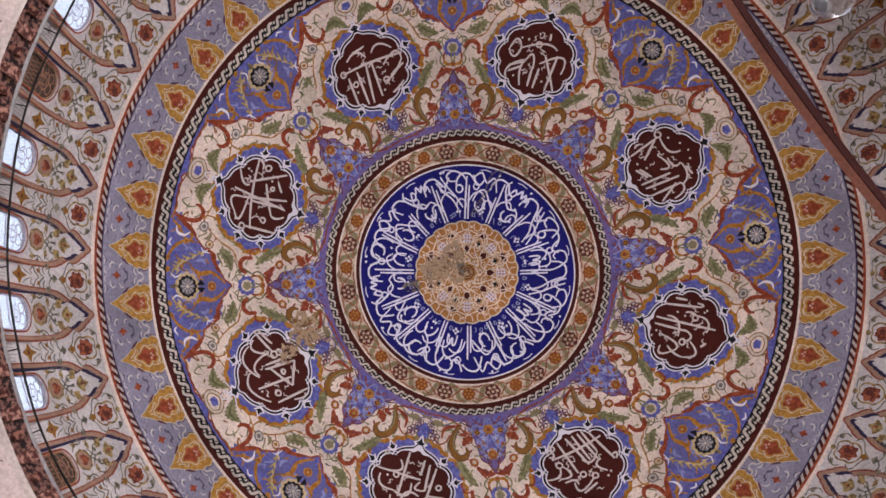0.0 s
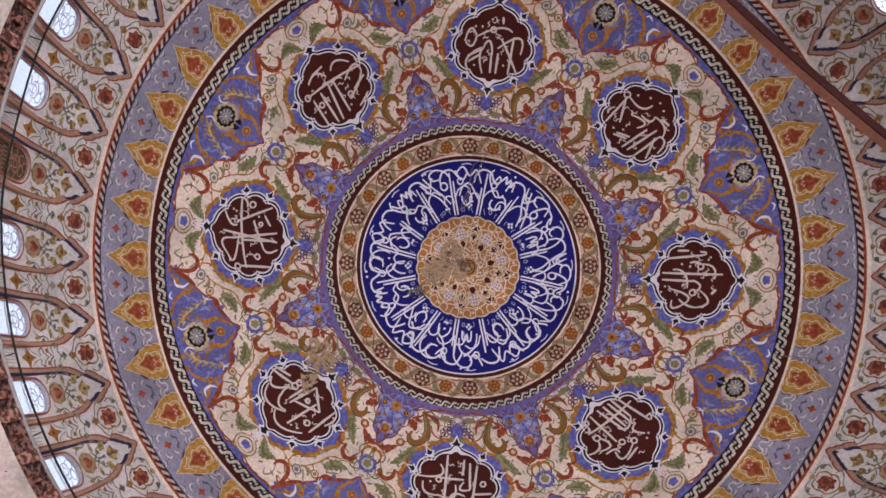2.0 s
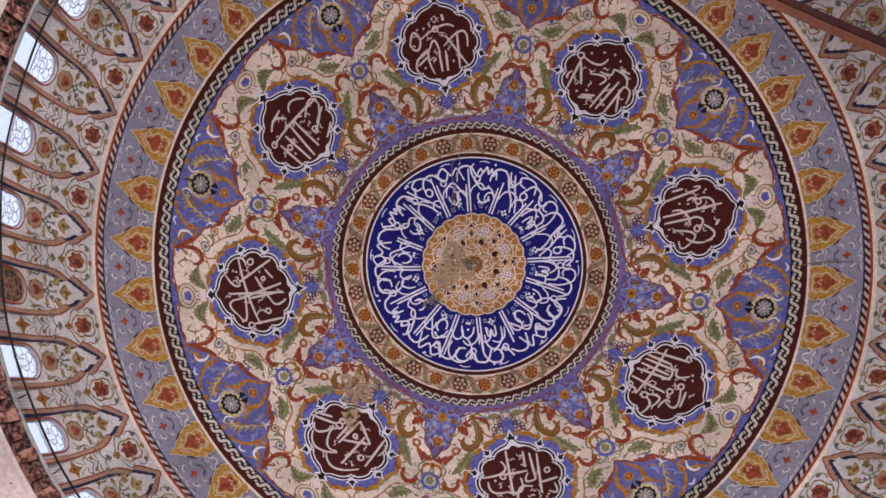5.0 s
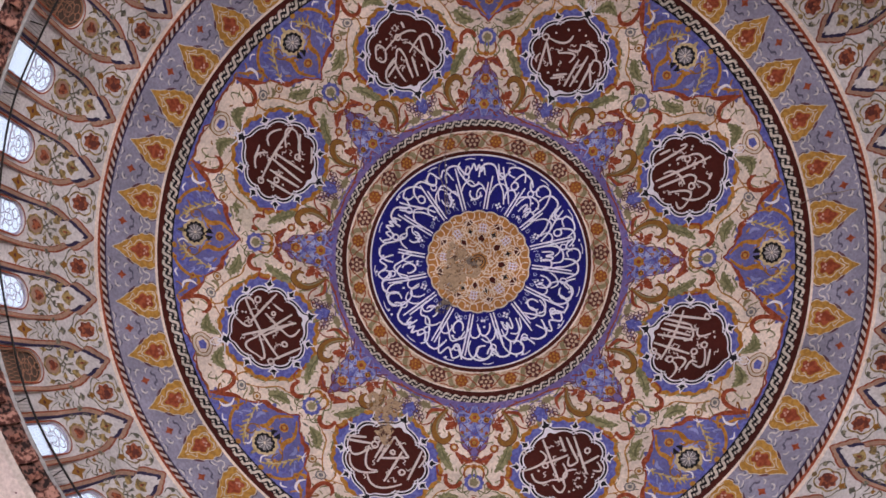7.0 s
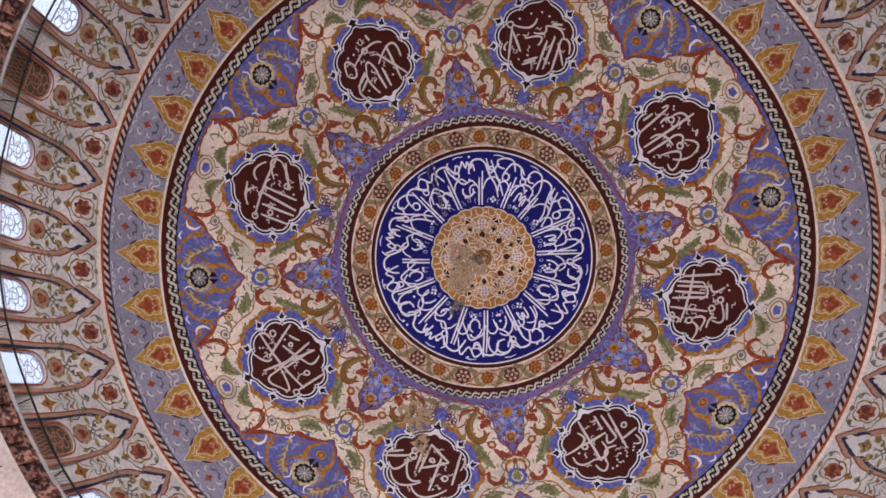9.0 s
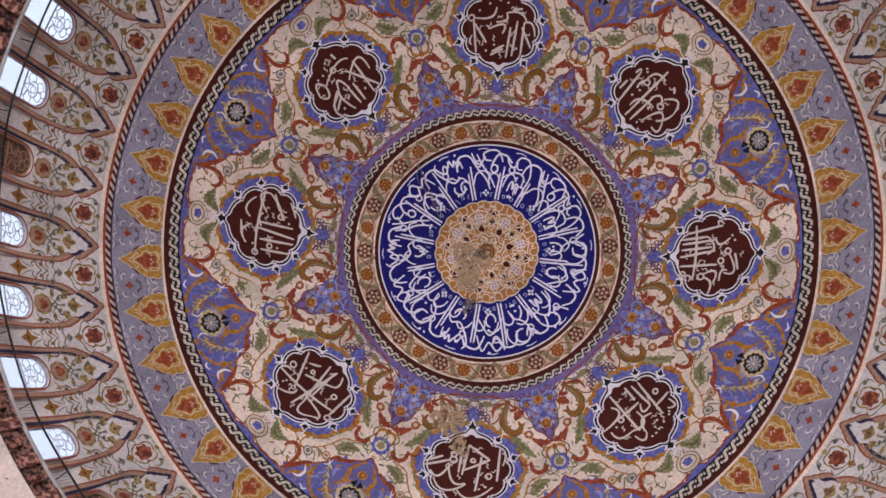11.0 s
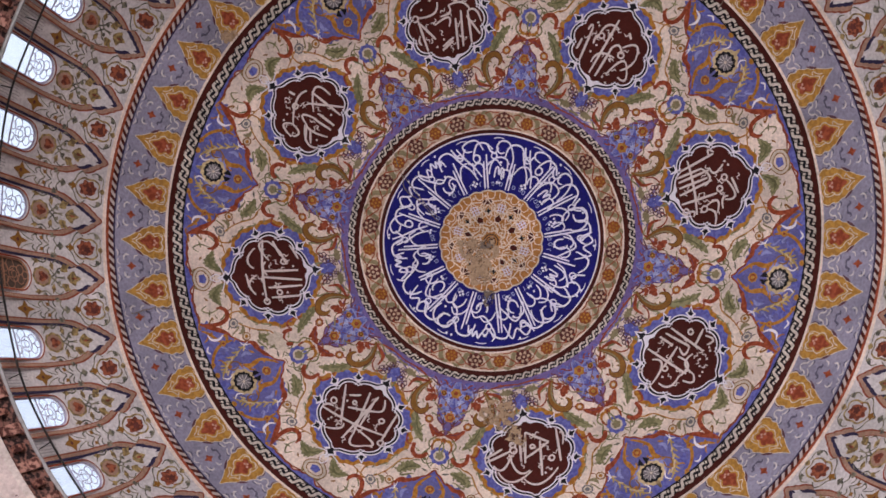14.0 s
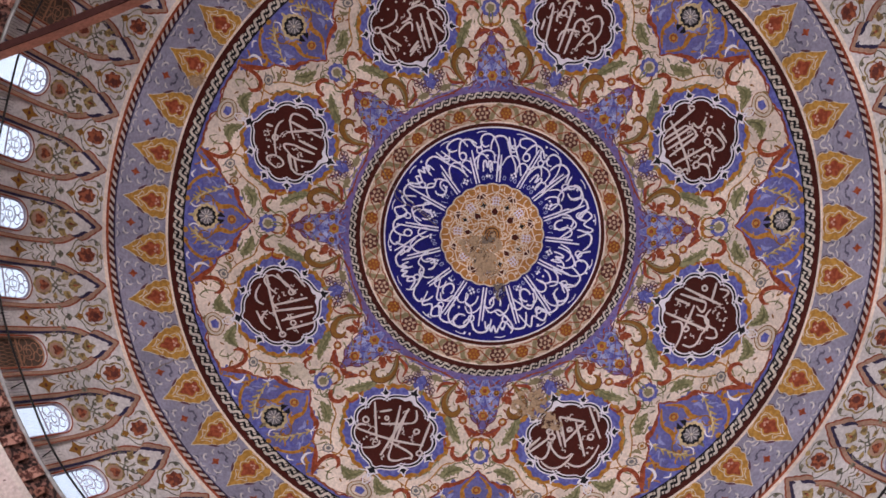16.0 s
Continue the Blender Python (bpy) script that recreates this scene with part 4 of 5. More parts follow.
def medallion(parent):
    q = at(0, 9.62)
    halo = []
    for i in range(200):
        a = 360 * i / 200
        e = ((a - 90 + 180) % 360) - 180
        f = ((a - 270 + 180) % 360) - 180
        r = 2.17 + 0.12 * abs(math.cos(radians(a))) ** 2 + 0.16 * abs(math.sin(radians(5 * (a - 90)))) + 0.1 * math.exp(-(e / 12) ** 2) + 0.25 * math.exp(-(f / 12) ** 2)
        halo.append((a, r))
    def ha(d, wob=0.0):
        return [((r + d + wob * math.sin(radians(a * 30))) * math.cos(radians(a)), (r + d + wob * math.sin(radians(a * 30))) * math.sin(radians(a)) * 0.94) for a, r in halo]
    for name, pts, mat, lift, rings, label in (
            ("ochre_edge", ha(0.0, 0.035), OCHRE, 0.012, 8, "scalloped ochre edge"),
            ("halo", ha(-0.2, 0.05), BLUE, 0.018, 8, "cobalt blue halo"),
            ("outer_line", med_outline(0.19), WHITE, 0.024, 7, "white outline"),
            ("dark_line", med_outline(0.14), BLACK, 0.030, 7, "black outline"),
            ("inner_line", med_outline(0.055), WHITE, 0.036, 7, "white outline")):
        g = Geo()
        g.blob(q, pts, lift, rings, (0, 0))
        part(name, g, mat, parent, label)
    field = []
    for x, y in med_outline(0.0):
        a = math.degrees(math.atan2(y, x))
        f = ((a - 270 + 180) % 360) - 180
        k = 1 - 0.12 * math.exp(-(f / 12) ** 2)
        field.append((x * k, y * k))
    g = Geo()
    g.blob(q, field, 0.042, 7, (0, 0))
    part("field", g, BROWN, parent, "oxblood field")
    for i in range(10):
        a = 90 + 36 * i
        tip = i in (0, 5)
        r = 1.43 + 0.42 + (0.24 if tip else 0)
        x, y, c, s = r * math.cos(radians(a)) * 1.06, r * math.sin(radians(a)) * 0.97, math.cos(radians(a)), math.sin(radians(a))
        big = 1.6 if tip else 1.25
        for name, k, mat, lift in (("finial", 1.0, WHITE, 0.028), ("finial_heart", 0.62, BLACK, 0.034)):
            k *= big
            g = Geo()
            g.blob(q, [(x + c * u * k - s * v * k, y + s * u * k + c * v * k) for u, v in ((-0.16, 0.06), (-0.02, 0.2), (0.03, 0.09), (0.24, 0), (0.03, -0.09), (-0.02, -0.2), (-0.16, -0.06))], lift, 1, (x, y))
            part(name, g, mat, parent)
        g = Geo()
        bx, by = (1.40 + 0.13) * c * 1.06, (1.40 + 0.13) * s * 0.97
        g.ribbon(q, [(bx - s * 0.16 - c * 0.04, by + c * 0.16 - s * 0.04), (bx + c * 0.12 + s * 0.03, by + s * 0.12 - c * 0.03)], 0.045, 0.046)
        g.ribbon(q, [(bx + s * 0.16 - c * 0.04, by - c * 0.16 - s * 0.04), (bx + c * 0.12 - s * 0.03, by + s * 0.12 + c * 0.03)], 0.045, 0.046)
        if not tip:
            part("knot", g, WHITE, parent)
    # link between the outer tip and the rim braid
    g = Geo()
    for pts in ([(-0.2, 2.75), (-0.42, 3.0), (-0.34, 3.3), (0, 3.42), (0.34, 3.3), (0.42, 3.0), (0.2, 2.75), (0, 2.68)],):
        g.ribbon(q, smooth(pts, 4, True), 0.19, 0.03, closed=True)
    part("link_edge", g, OCHRE_D, parent, "ochre outline of the ring")
    g = Geo()
    g.ribbon(q, smooth(pts, 4, True), 0.11, 0.036, closed=True)
    part("link", g, IVORY, parent, "ivory ring")
    g = Geo()
    g.ribbon(q, smooth([(-0.5, 2.2), (-0.12, 2.1), (0.16, 2.4), (0, 2.7), (-0.16, 2.4), (0.12, 2.1), (0.5, 2.2)], 5), 0.045, 0.05)
    part("tie", g, WHITE, parent)
    g = Geo()
    g.blob(q, [(-0.2, 2.95), (0, 2.86), (0.2, 2.95), (0.15, 3.2), (-0.15, 3.2)], 0.026)
    part("link_heart", g, BLUE, parent)


first_medallion = tagged(new("painted_medallion"), "oxblood medallion with white calligraphy on a cobalt halo", "medallion", "medallions of the dome")
medallion(first_medallion)
first_medallion.matrix_basis = circle_turn(MED0)
medals = {29.56: first_medallion}
for k in range(1, 8):
    th = (MED0 + 45 * k + 180) % 360 - 180
    medals[round(th, 2)] = copy_thing(first_medallion, circle_turn(th))
# strokes of the inscriptions, in metres round the dome and outwards
def bar(*v):
    return "bar", v


def curve(*v):
    return "curve", v


def loop(*v):
    return "loop", v


def dot(*v):
    return "dot", v


marks = random.Random(21)


def script(th, *strokes):
    q = at(0, 9.62)
    for i in range(18):
        u, v = marks.uniform(0.35, 1.22), marks.uniform(0, 6.3)
        x, y, t, h = u * math.cos(v) * 1.05, u * math.sin(v), marks.uniform(0, 6.3), marks.choice((1, -1))
        g = Geo()
        g.ribbon(q, smooth([(x + 0.14 * e * math.cos(t) - h * w * math.sin(t), y + 0.14 * e * math.sin(t) + h * w * math.cos(t)) for e, w in ((-1, 0), (-0.3, 0.07), (0.3, -0.03), (1, 0.06))], 3), 0.045, 0.0485, 0.5)
        part("vowel_mark", g, SCRIPT2, medals[th])
    for i, (kind, v) in enumerate(strokes):
        g = Geo()
        lift = 0.05 + 0.0016 * (i % 6)
        if kind == "loop":
            g.ribbon(q, [(v[0] + v[2] * math.cos(j * math.pi / 6), v[1] + v[2] * math.sin(j * math.pi / 6)) for j in range(12)], 0.075, lift, closed=True)
        elif kind == "dot":
            g.blob(q, [(v[0] + 0.06, v[1]), (v[0], v[1] + 0.06), (v[0] - 0.06, v[1]), (v[0], v[1] - 0.06)], lift)
        elif kind == "bar":
            g.ribbon(q, [(v[0] + (v[2] - v[0]) * j / 6, v[1] + (v[3] - v[1]) * j / 6) for j in range(7)], 0.105, lift, 0.3)
        else:
            bx, by = 2 * v[2] - (v[0] + v[4]) / 2, 2 * v[3] - (v[1] + v[5]) / 2
            g.ribbon(q, [((1 - t) ** 2 * v[0] + 2 * t * (1 - t) * bx + t * t * v[4], (1 - t) ** 2 * v[1] + 2 * t * (1 - t) * by + t * t * v[5]) for t in [j / 12 for j in range(13)]], 0.094, lift, 0.35)
        part(kind, g, SCRIPT2, medals[th])


script(-15.44,
       bar(0.95, -1.15, 1.1, 0.4), curve(1.1, 0.4, 1.2, 0.5, 1.25, 0.25), bar(0.3, -1.4, 0.25, 1.2), bar(0, -1.4, -0.05, 0.05), curve(0.45, -0.95, 0.3, -0.45, -0.35, -0.3),
       curve(0, -0.1, -0.25, 0.25, -0.55, 0), loop(-0.55, -0.05, 0.13), curve(-0.45, 0.25, -0.95, 0.65, -1.2, 0.15), curve(-1.2, 0.15, -1.1, -0.25, -0.85, -0.6), curve(-0.4, -1.05, -0.7, -0.25, -1.05, -0.35),
       curve(-1.05, -0.35, -1.25, -0.8, -0.9, -0.9), curve(0.7, 0.3, 0.55, 0.8, 0.05, 0.85), loop(0.6, 0.25, 0.12), curve(0.75, -0.2, 0.8, 0.05, 0.7, 0.3), bar(1.3, -0.7, 1.3, -0.2),
       dot(0.6, -0.2), dot(0.7, -0.55), dot(1, 0.7), dot(0.9, 0.6), bar(-0.6, 0.75, -0.4, 0.95),
       dot(-0.3, -1.25), dot(-0.55, -1.4))
script(-60.44,
       bar(0.95, -1.15, 1.25, 0.45), bar(0.7, -1.4, 0.8, -0.25), bar(0.5, -1.35, 0.65, 0.05), bar(0.25, -1.4, 0.35, -0.1), bar(-0.05, -1.45, 0.2, 0.05),
       bar(-0.45, -1.45, -0.4, 0.15), bar(1.3, -0.7, -1.05, -0.85), curve(1.3, 0.5, 1.45, 0.3, 1.2, 0.25), curve(0.75, 0.1, 0.45, 0.25, 0.7, 0.7), curve(0.8, -0.25, 0.35, 0, 0.05, -0.3),
       loop(0.15, 0.6, 0.12), curve(0.05, 0.65, -0.7, 0.9, -0.75, 0.45), loop(-0.25, 0.3, 0.12), loop(-0.8, -1.3, 0.12), curve(-0.85, -1.2, -0.9, -0.95, -1.1, -1),
       loop(-0.9, -0.5, 0.13), curve(-0.8, -0.4, -0.7, 0.1, -1.2, 0.05), curve(-0.95, -0.35, -1.2, -0.05, -1.7, -0.1), curve(-1.1, 0.3, -0.7, 0.35, -0.65, 0.6), bar(0.05, 0.9, -0.65, 1.05),
       dot(0.8, 0.8), dot(0.6, 0.9), dot(-1.1, -1.25))
script(-150.44,
       bar(-1.9, -0.05, -1.1, -0.5), bar(-1.85, 0.1, -0.75, -0.4), loop(-0.65, -0.4, 0.14), loop(-0.65, -0.65, 0.12), curve(-1.55, 0.25, -1.2, 0.45, -0.75, -0.2),
       curve(-1.4, 0.55, -0.9, 1.05, -0.05, 0.65), curve(-0.85, -0.25, -0.6, 0.6, -0.1, 0.6), bar(-0.05, -1.15, -0.25, 0.25), bar(-0.3, -1.2, -0.4, 0.15), bar(-0.05, -1.15, 0.85, -0.5),
       bar(0.85, -0.5, -0.25, 0.05), loop(0.15, -0.45, 0.09), curve(-0.4, 0.95, 0.2, 1.3, 1.05, 0.75), loop(0.85, 0.25, 0.12), bar(1.25, -1, 1.2, 0.5),
       curve(1.35, -0.75, 1.5, -0.65, 1.4, -0.2), bar(0.5, -0.65, 0.35, 0.95), dot(0.35, 0.9), dot(0.5, 0.85), dot(0.75, 0.75),
       dot(-0.9, 0.05))
script(119.56,
       bar(1.2, 0.4, -1.55, 0.25), loop(1.2, 0.4, 0.12), bar(1.05, 0.15, 1.1, -1.15), bar(0.6, 0.2, 0.65, -1.3), bar(0.1, 0.4, 0.4, -1.35),
       bar(-0.15, 0.3, -0.05, -1.25), curve(0.85, 0.8, 0.35, 1, 0, 0.6), curve(0.05, 0.15, -0.3, 0.3, -0.55, 0.15), curve(-0.6, 0, -1.3, 0.4, -1.45, 0), curve(-1.45, 0, -0.95, -0.5, -0.45, -0.7),
       loop(-0.5, -0.65, 0.12), bar(-1.45, -0.2, -0.75, -0.55), curve(0.5, 1.05, 0.2, 1.05, -0.1, 1.1), curve(-0.3, 0.7, -0.7, 0.95, -1.2, 0.6), loop(0.85, -0.25, 0.11),
       curve(-0.55, -1.3, -0.8, -1.2, -1.2, -0.95), dot(0.8, 0.85), dot(0.85, 0.5), dot(0.9, -0.6), dot(-0.25, -1.05))
script(74.56,
       curve(1.3, 0.1, 1.1, 0.65, 0.8, 0.35), curve(0.8, 0.35, 0.95, -0.1, 1.25, 0.05), curve(0.8, 0.3, -0.15, 0.75, -0.75, 0.65), curve(1, -1.15, 1.1, -0.65, 0.5, -0.15), curve(0.35, -1.3, 0.55, -0.6, 0.45, -0.2),
       curve(0.45, -0.2, 0.2, 0.15, 0, -0.45), bar(0.05, -0.35, 0, -1.25), bar(-0.25, -1.25, -0.25, -0.35), bar(-0.8, -1.2, -0.85, 0.45), bar(-1.2, -1.1, -0.35, 0.25),
       curve(-0.2, -0.15, -1.1, 0.45, -1.25, -0.25), loop(0.1, 0.65, 0.12), dot(0.9, 0.75), dot(0.6, 0.75), dot(0.2, 1.1),
       dot(0.3, -0.7), dot(-0.55, -0.85), dot(0.75, -0.95), bar(-0.25, 1.25, -0.3, 0.95), bar(1.1, -0.55, 0.5, -0.25),
       bar(1.05, -0.8, 0.5, -0.45))
script(29.56,
       loop(1.3, 0.45, 0.13), bar(1.2, 0.35, 1.05, -1.05), bar(1.15, 0.2, 0.6, -0.65), curve(1.15, 0.45, 0.45, 0.45, 0.2, 0.9), curve(0.5, -0.05, -0.15, 0.15, -0.1, -0.25),
       curve(0.2, 0.25, -0.25, 0.35, -0.25, 0.65), curve(-0.25, 0.65, -0.85, 0.7, -1.15, 0.35), bar(-0.3, -1.3, -0.45, 0.05), bar(-0.55, -1.2, -0.75, 0.35), bar(-0.95, -1.1, -1.05, 0.3),
       bar(-1.4, -0.75, -0.95, 0.1), curve(-1.05, 0.3, -1.4, 0.3, -1.55, -0.2), bar(0.4, -1.2, -0.15, -0.9), bar(0.35, -1.05, -0.2, -0.75), bar(-0.5, 0.8, -0.95, 0.9),
       curve(1.25, -0.7, 1.35, -0.55, 1.25, -0.3), dot(0.95, 0.75), dot(0.5, 1.05), dot(0.05, 1.2), dot(-0.3, 1.1),
       dot(0.6, -1), dot(0.25, -0.75), dot(-0.75, -0.85))
script(164.56,
       bar(-1.5, 0.65, 1.4, 0.05), curve(-1.5, 0.65, -1.4, 0.4, -1.15, 0.3), loop(-1.3, 0.1, 0.13), bar(-0.45, 0.65, -1.35, -0.8), curve(-0.8, 1.25, -0.35, 0.9, -0.35, 0.6),
       curve(0.95, 0.9, 0.45, 1.2, 0.25, 0.75), bar(0.25, 0.75, -0.3, -1.25), curve(0.95, 0.9, 1.1, 0.6, 0.05, 0.45), bar(0, 1.2, 0.1, -1.3), bar(-0.65, -0.1, 0.45, -0.7),
       bar(0.25, 0.25, 0.05, -1.2), loop(1.4, 0.45, 0.12), bar(1.35, 0.3, 1.2, -1.1), loop(0.85, -0.45, 0.11), curve(0.45, -0.7, 0.6, -0.95, 0.4, -1.35),
       loop(-0.55, -0.45, 0.08), curve(-0.95, -0.55, -0.7, -0.75, -0.55, -0.9), dot(-0.95, 0.9), dot(-0.9, 0.75), dot(-0.85, -0.3),
       dot(1.2, 0.8))
script(-105.44,
       bar(0.9, -1.05, 0.7, 0.7), bar(0.6, -1.15, 0.6, 0.05), bar(0.35, -1.3, 0.3, -0.6), curve(0.6, 0.05, 0.2, 0.05, 0.35, -0.3), loop(1.15, -0.2, 0.11),
       bar(1.5, 0.25, 0.7, 0.25), curve(1.3, 0.45, 1.3, 0.85, 1, 0.7), bar(-0.35, -1.45, -0.45, 0.6), curve(-0.65, -1, -0.65, -0.5, -1.75, -0.3), bar(0.35, -0.4, -0.7, -0.4),
       loop(-0.7, -0.3, 0.11), curve(0, -0.15, -0.1, 0.45, -0.7, 0.4), curve(-0.7, 0.4, -1.25, 0.35, -1.35, -0.1), curve(0.4, 0.35, -0.1, 0.3, -0.3, 0.85), curve(-0.3, 0.85, -0.6, 1.05, -0.75, 0.65),
       dot(0.95, 0.85), dot(0.85, 0.95), dot(0.35, 0.75), dot(0.5, 1), dot(0.1, 0.9),
       dot(0.15, 1.1), dot(-0.05, 1.15), dot(-0.25, 1.15), dot(-1.05, -0.15), loop(-1.3, -1.1, 0.08))


# ---- eight sectors of arabesque between the medallions ----
def table(pairs, x):
    x = abs(x)
    for (x0, y0), (x1, y1) in zip(pairs, pairs[1:]):
        if x <= x1:
            return y0 + (y1 - y0) * (x - x0) / (x1 - x0)
    return pairs[-1][1]


def arabesque(top):
    q = at(0, 9.5)
    s0 = sr(9.5)

    def L(d, r):
        return radians(d) * r, (sr(r) - s0) / 3.85

    def put(name, mat, fn, label="", mirrored=True):
        for m in ((1, -1) if mirrored else (1,)):
            g = Geo()
            fn(g, m)
            part(name, g, mat, top, label)

    def line(pts, m):
        return [(x * m, y) for x, y in (L(d, r) for d, r in pts)]

    def scroll(name, mat, pts, w, lift, taper=0.75, n=6):
        put(name, mat, lambda g, m: g.ribbon(q, smooth(line(pts, m), n), w, lift, taper))

    def leaf(name, mat, d0, r0, d1, r1, w, lift, bend=0.25, teeth=5):
        def fn(g, m):
            (x0, y0), (x1, y1) = line([(d0, r0), (d1, r1)], m)
            dx, dy = x1 - x0, y1 - y0
            ln = math.hypot(dx, dy)
            nx, ny = -dy / ln * m, dx / ln * m
            left, right = [], []
            n = teeth * 4
            for i in range(n + 1):
                u = i / n
                h = w / 2 * (math.sin(math.pi * min(1, u * 0.93 + 0.07)) ** 0.7) * (0.72 + 0.38 * ((i % 4) / 3))
                c = bend * ln * math.sin(math.pi * u)
                bx, by = x0 + dx * u + nx * c, y0 + dy * u + ny * c
                left.append(P(*q(bx + nx * h, by + ny * h), lift))
                right.append(P(*q(bx - nx * h, by - ny * h), lift))
            g.grid([left, right])
        put(name, mat, fn)

    def rosette(d, r, size, a, b, c, mirrored=True, petals=6):
        for name, k, mat, lift, dep in (("rosette", 1.0, a, 0.030, 0.09), ("rosette_ring", 0.72, b, 0.035, 0.1), ("rosette_eye", 0.42, c, 0.040, 0.05)):
            def fn(g, m, k=k, lift=lift, dep=dep):
                x, y = line([(d, r)], m)[0]
                g.blob(q, lobed(x, y, size * k, petals, dep, 24), lift, centre=(x, y))
            put(name, mat, fn, mirrored=mirrored)

    # blue field against the rim
    inner = [(0, 10.2), (1, 10.36), (2.2, 10.52), (3.6, 10.7), (5.1, 10.84), (6.2, 10.9), (7.5, 11.06), (8.8, 11.38), (9.6, 11.46), (10.6, 11.55), (11.7, 11.8), (12.6, 12.08), (13.4, 12.26), (20, 12.32), (22.5, 12.12)]
    ds = [-22.5 + 45 * i / 120 for i in range(121)]
    g = Geo()
    g.grid([[P(d, sr(table(inner, d)) + (sr(12.41) - sr(table(inner, d))) * j / 8, 0.008) for d in ds] for j in range(9)])
    part("blue_field", g, BLUE, top, "cobalt blue field")
    g = Geo()
    g.ribbon(q, [L(d, table(inner, d) + 0.03 * math.sin(d * 3)) for d in ds], 0.075, 0.014)
    part("field_edge", g, BRICK, top, "brick red outline")
    # violet trefoil against the inner braid
    outer = [(0, 8.8), (1.2, 8.5), (3.6, 8.2), (4.2, 7.6), (5.4, 7.35), (7.2, 7.0), (9.5, 6.7), (22.5, 6.66)]
    trefoil = smooth([(9.5, 6.6), (7.8, 6.75), (7.3, 7.0), (6.6, 7.22), (5.4, 7.32), (4.4, 7.42), (3.5, 7.62), (3.6, 7.8), (4.0, 8.0), (3.6, 8.22), (2.6, 8.36), (1.6, 8.44), (1.0, 8.6), (0, 8.86)], 3)
    g = Geo()
    g.grid([[P(d * 0.45, sr(6.5) + (sr(6.68) - sr(6.5)) * j / 2, 0.009) for d in range(-50, 51)] for j in range(3)])
    part("violet_strip", g, PURPLE, top, "violet strip along the inner braid")
    for m in (1, -1):
        g = Geo()
        g.grid([[P(d * m * u, sr(r), 0.010) for d, r in trefoil] for u in (0, 0.25, 0.5, 0.75, 1)])
        part("violet_field", g, PURPLE, top, "violet blue trefoil field")
        g = Geo()
        g.ribbon(q, line(trefoil, m), 0.055, 0.015)
        part("field_edge", g, PLUM, top)
    scroll("red_line", BRICK, [(22.5, 6.62), (17, 6.6), (12, 6.75), (9.5, 7.05), (7.4, 7.2), (6, 7.6)], 0.09, 0.02, 0.5)
    scroll("red_line", PURPLE, [(22.5, 6.78), (18, 6.95), (14, 6.95), (10.5, 6.95), (8.6, 7.2)], 0.12, 0.018, 0.6)
    # petals inside the trefoil
    for d, r, size, mat in ((3.9, 7.16, 0.34, BLUE), (0, 7.5, 0.34, BLUE), (2.3, 7.55, 0.3, SKYB), (0, 6.78, 0.26, BLUE), (4.5, 6.72, 0.24, BLUE), (2.6, 7.9, 0.24, BLUE), (0, 8.35, 0.2, PURPLE)):
        def fn(g, m, d=d, r=r, size=size):
            x, y = line([(d, r)], m)[0]
            g.blob(q, lobed(x, y, size, 5, 0.14, 30), 0.016, centre=(x, y))
        put("petal", mat, fn, mirrored=d > 0)
    for pts in ([(0, 7.06), (2.2, 7.3), (4.4, 7.5)], [(0, 7.06), (3, 6.9), (6.5, 6.95)], [(0, 7.1), (1.5, 7.7), (3.6, 8.0)], [(2.6, 6.62), (4.8, 6.9), (7, 6.75)]):
        scroll("petal_line", SKYB, pts, 0.07, 0.022, 0.6)
    for pts in ([(0, 8.75), (2.2, 8.25), (4.4, 7.85), (5, 7.3), (2.6, 7.5), (0.2, 7.75)], [(5.2, 7.4), (6.6, 7.1), (5, 6.75), (2.4, 6.85), (1.2, 6.6)]):
        scroll("petal_vein", PLUM, pts, 0.035, 0.024, 0.3)
    for d, r, a, size in ((1.2, 7.3, 40, 0.3), (3.2, 7.0, 110, 0.3), (1.6, 8.0, 70, 0.28), (5.2, 7.0, 20, 0.26), (2.9, 7.36, 150, 0.26), (1.0, 7.8, 100, 0.24), (6.8, 6.9, 60, 0.2)):
        for e in (-25, 0, 25):
            def fn(g, m, d=d, r=r, a=a + e, size=size):
                x, y = line([(d, r)], 1)[0]
                g.ribbon(q, [(m * (x + u * size * math.cos(radians(a))), y + u * size * math.sin(radians(a))) for u in (0.25, 0.6, 1.0)], 0.055, 0.023, 0.4)
            put("petal_streak", PALEBLUE, fn)
    rosette(0, 8.1, 0.22, OCHRE, BRICK, GOLD, False)
    rosette(0, 7.06, 0.22, OCHRE, GOLD, BRICK, False)
    rosette(4.1, 7.16, 0.13, OCHRE, BROWN, GOLD)
    # leaves, scrolls and rosettes on the cream ground
    rosette(5.8, 8.36, 0.19, BRICK, OCHRE, IVORY, petals=8)
    rosette(8.8, 11.02, 0.19, OCHRE_D, IVORY, OCHRE, petals=8)
    rosette(12.3, 11.28, 0.22, GREY, IVORY, GREY, petals=8)
    for d, r, size in ((18.9, 7.45, 0.1), (20.4, 7.08, 0.07)):
        for i in range(6):
            def fn(g, m, d=d, r=r, size=size, i=i):
                x, y = line([(d, r)], m)[0]
                g.ribbon(q, [(x + 1.55 * size * math.cos(i * 1.047) + size * math.cos(k * 1.047), y + 1.55 * size * math.sin(i * 1.047) + size * math.sin(k * 1.047)) for k in range(6)], size * 0.5, 0.03, closed=True)
            put("small_petal", VIOLET, fn)
        rosette(d, r, size * 0.7, VIOLET, SKYB, OCHRE)
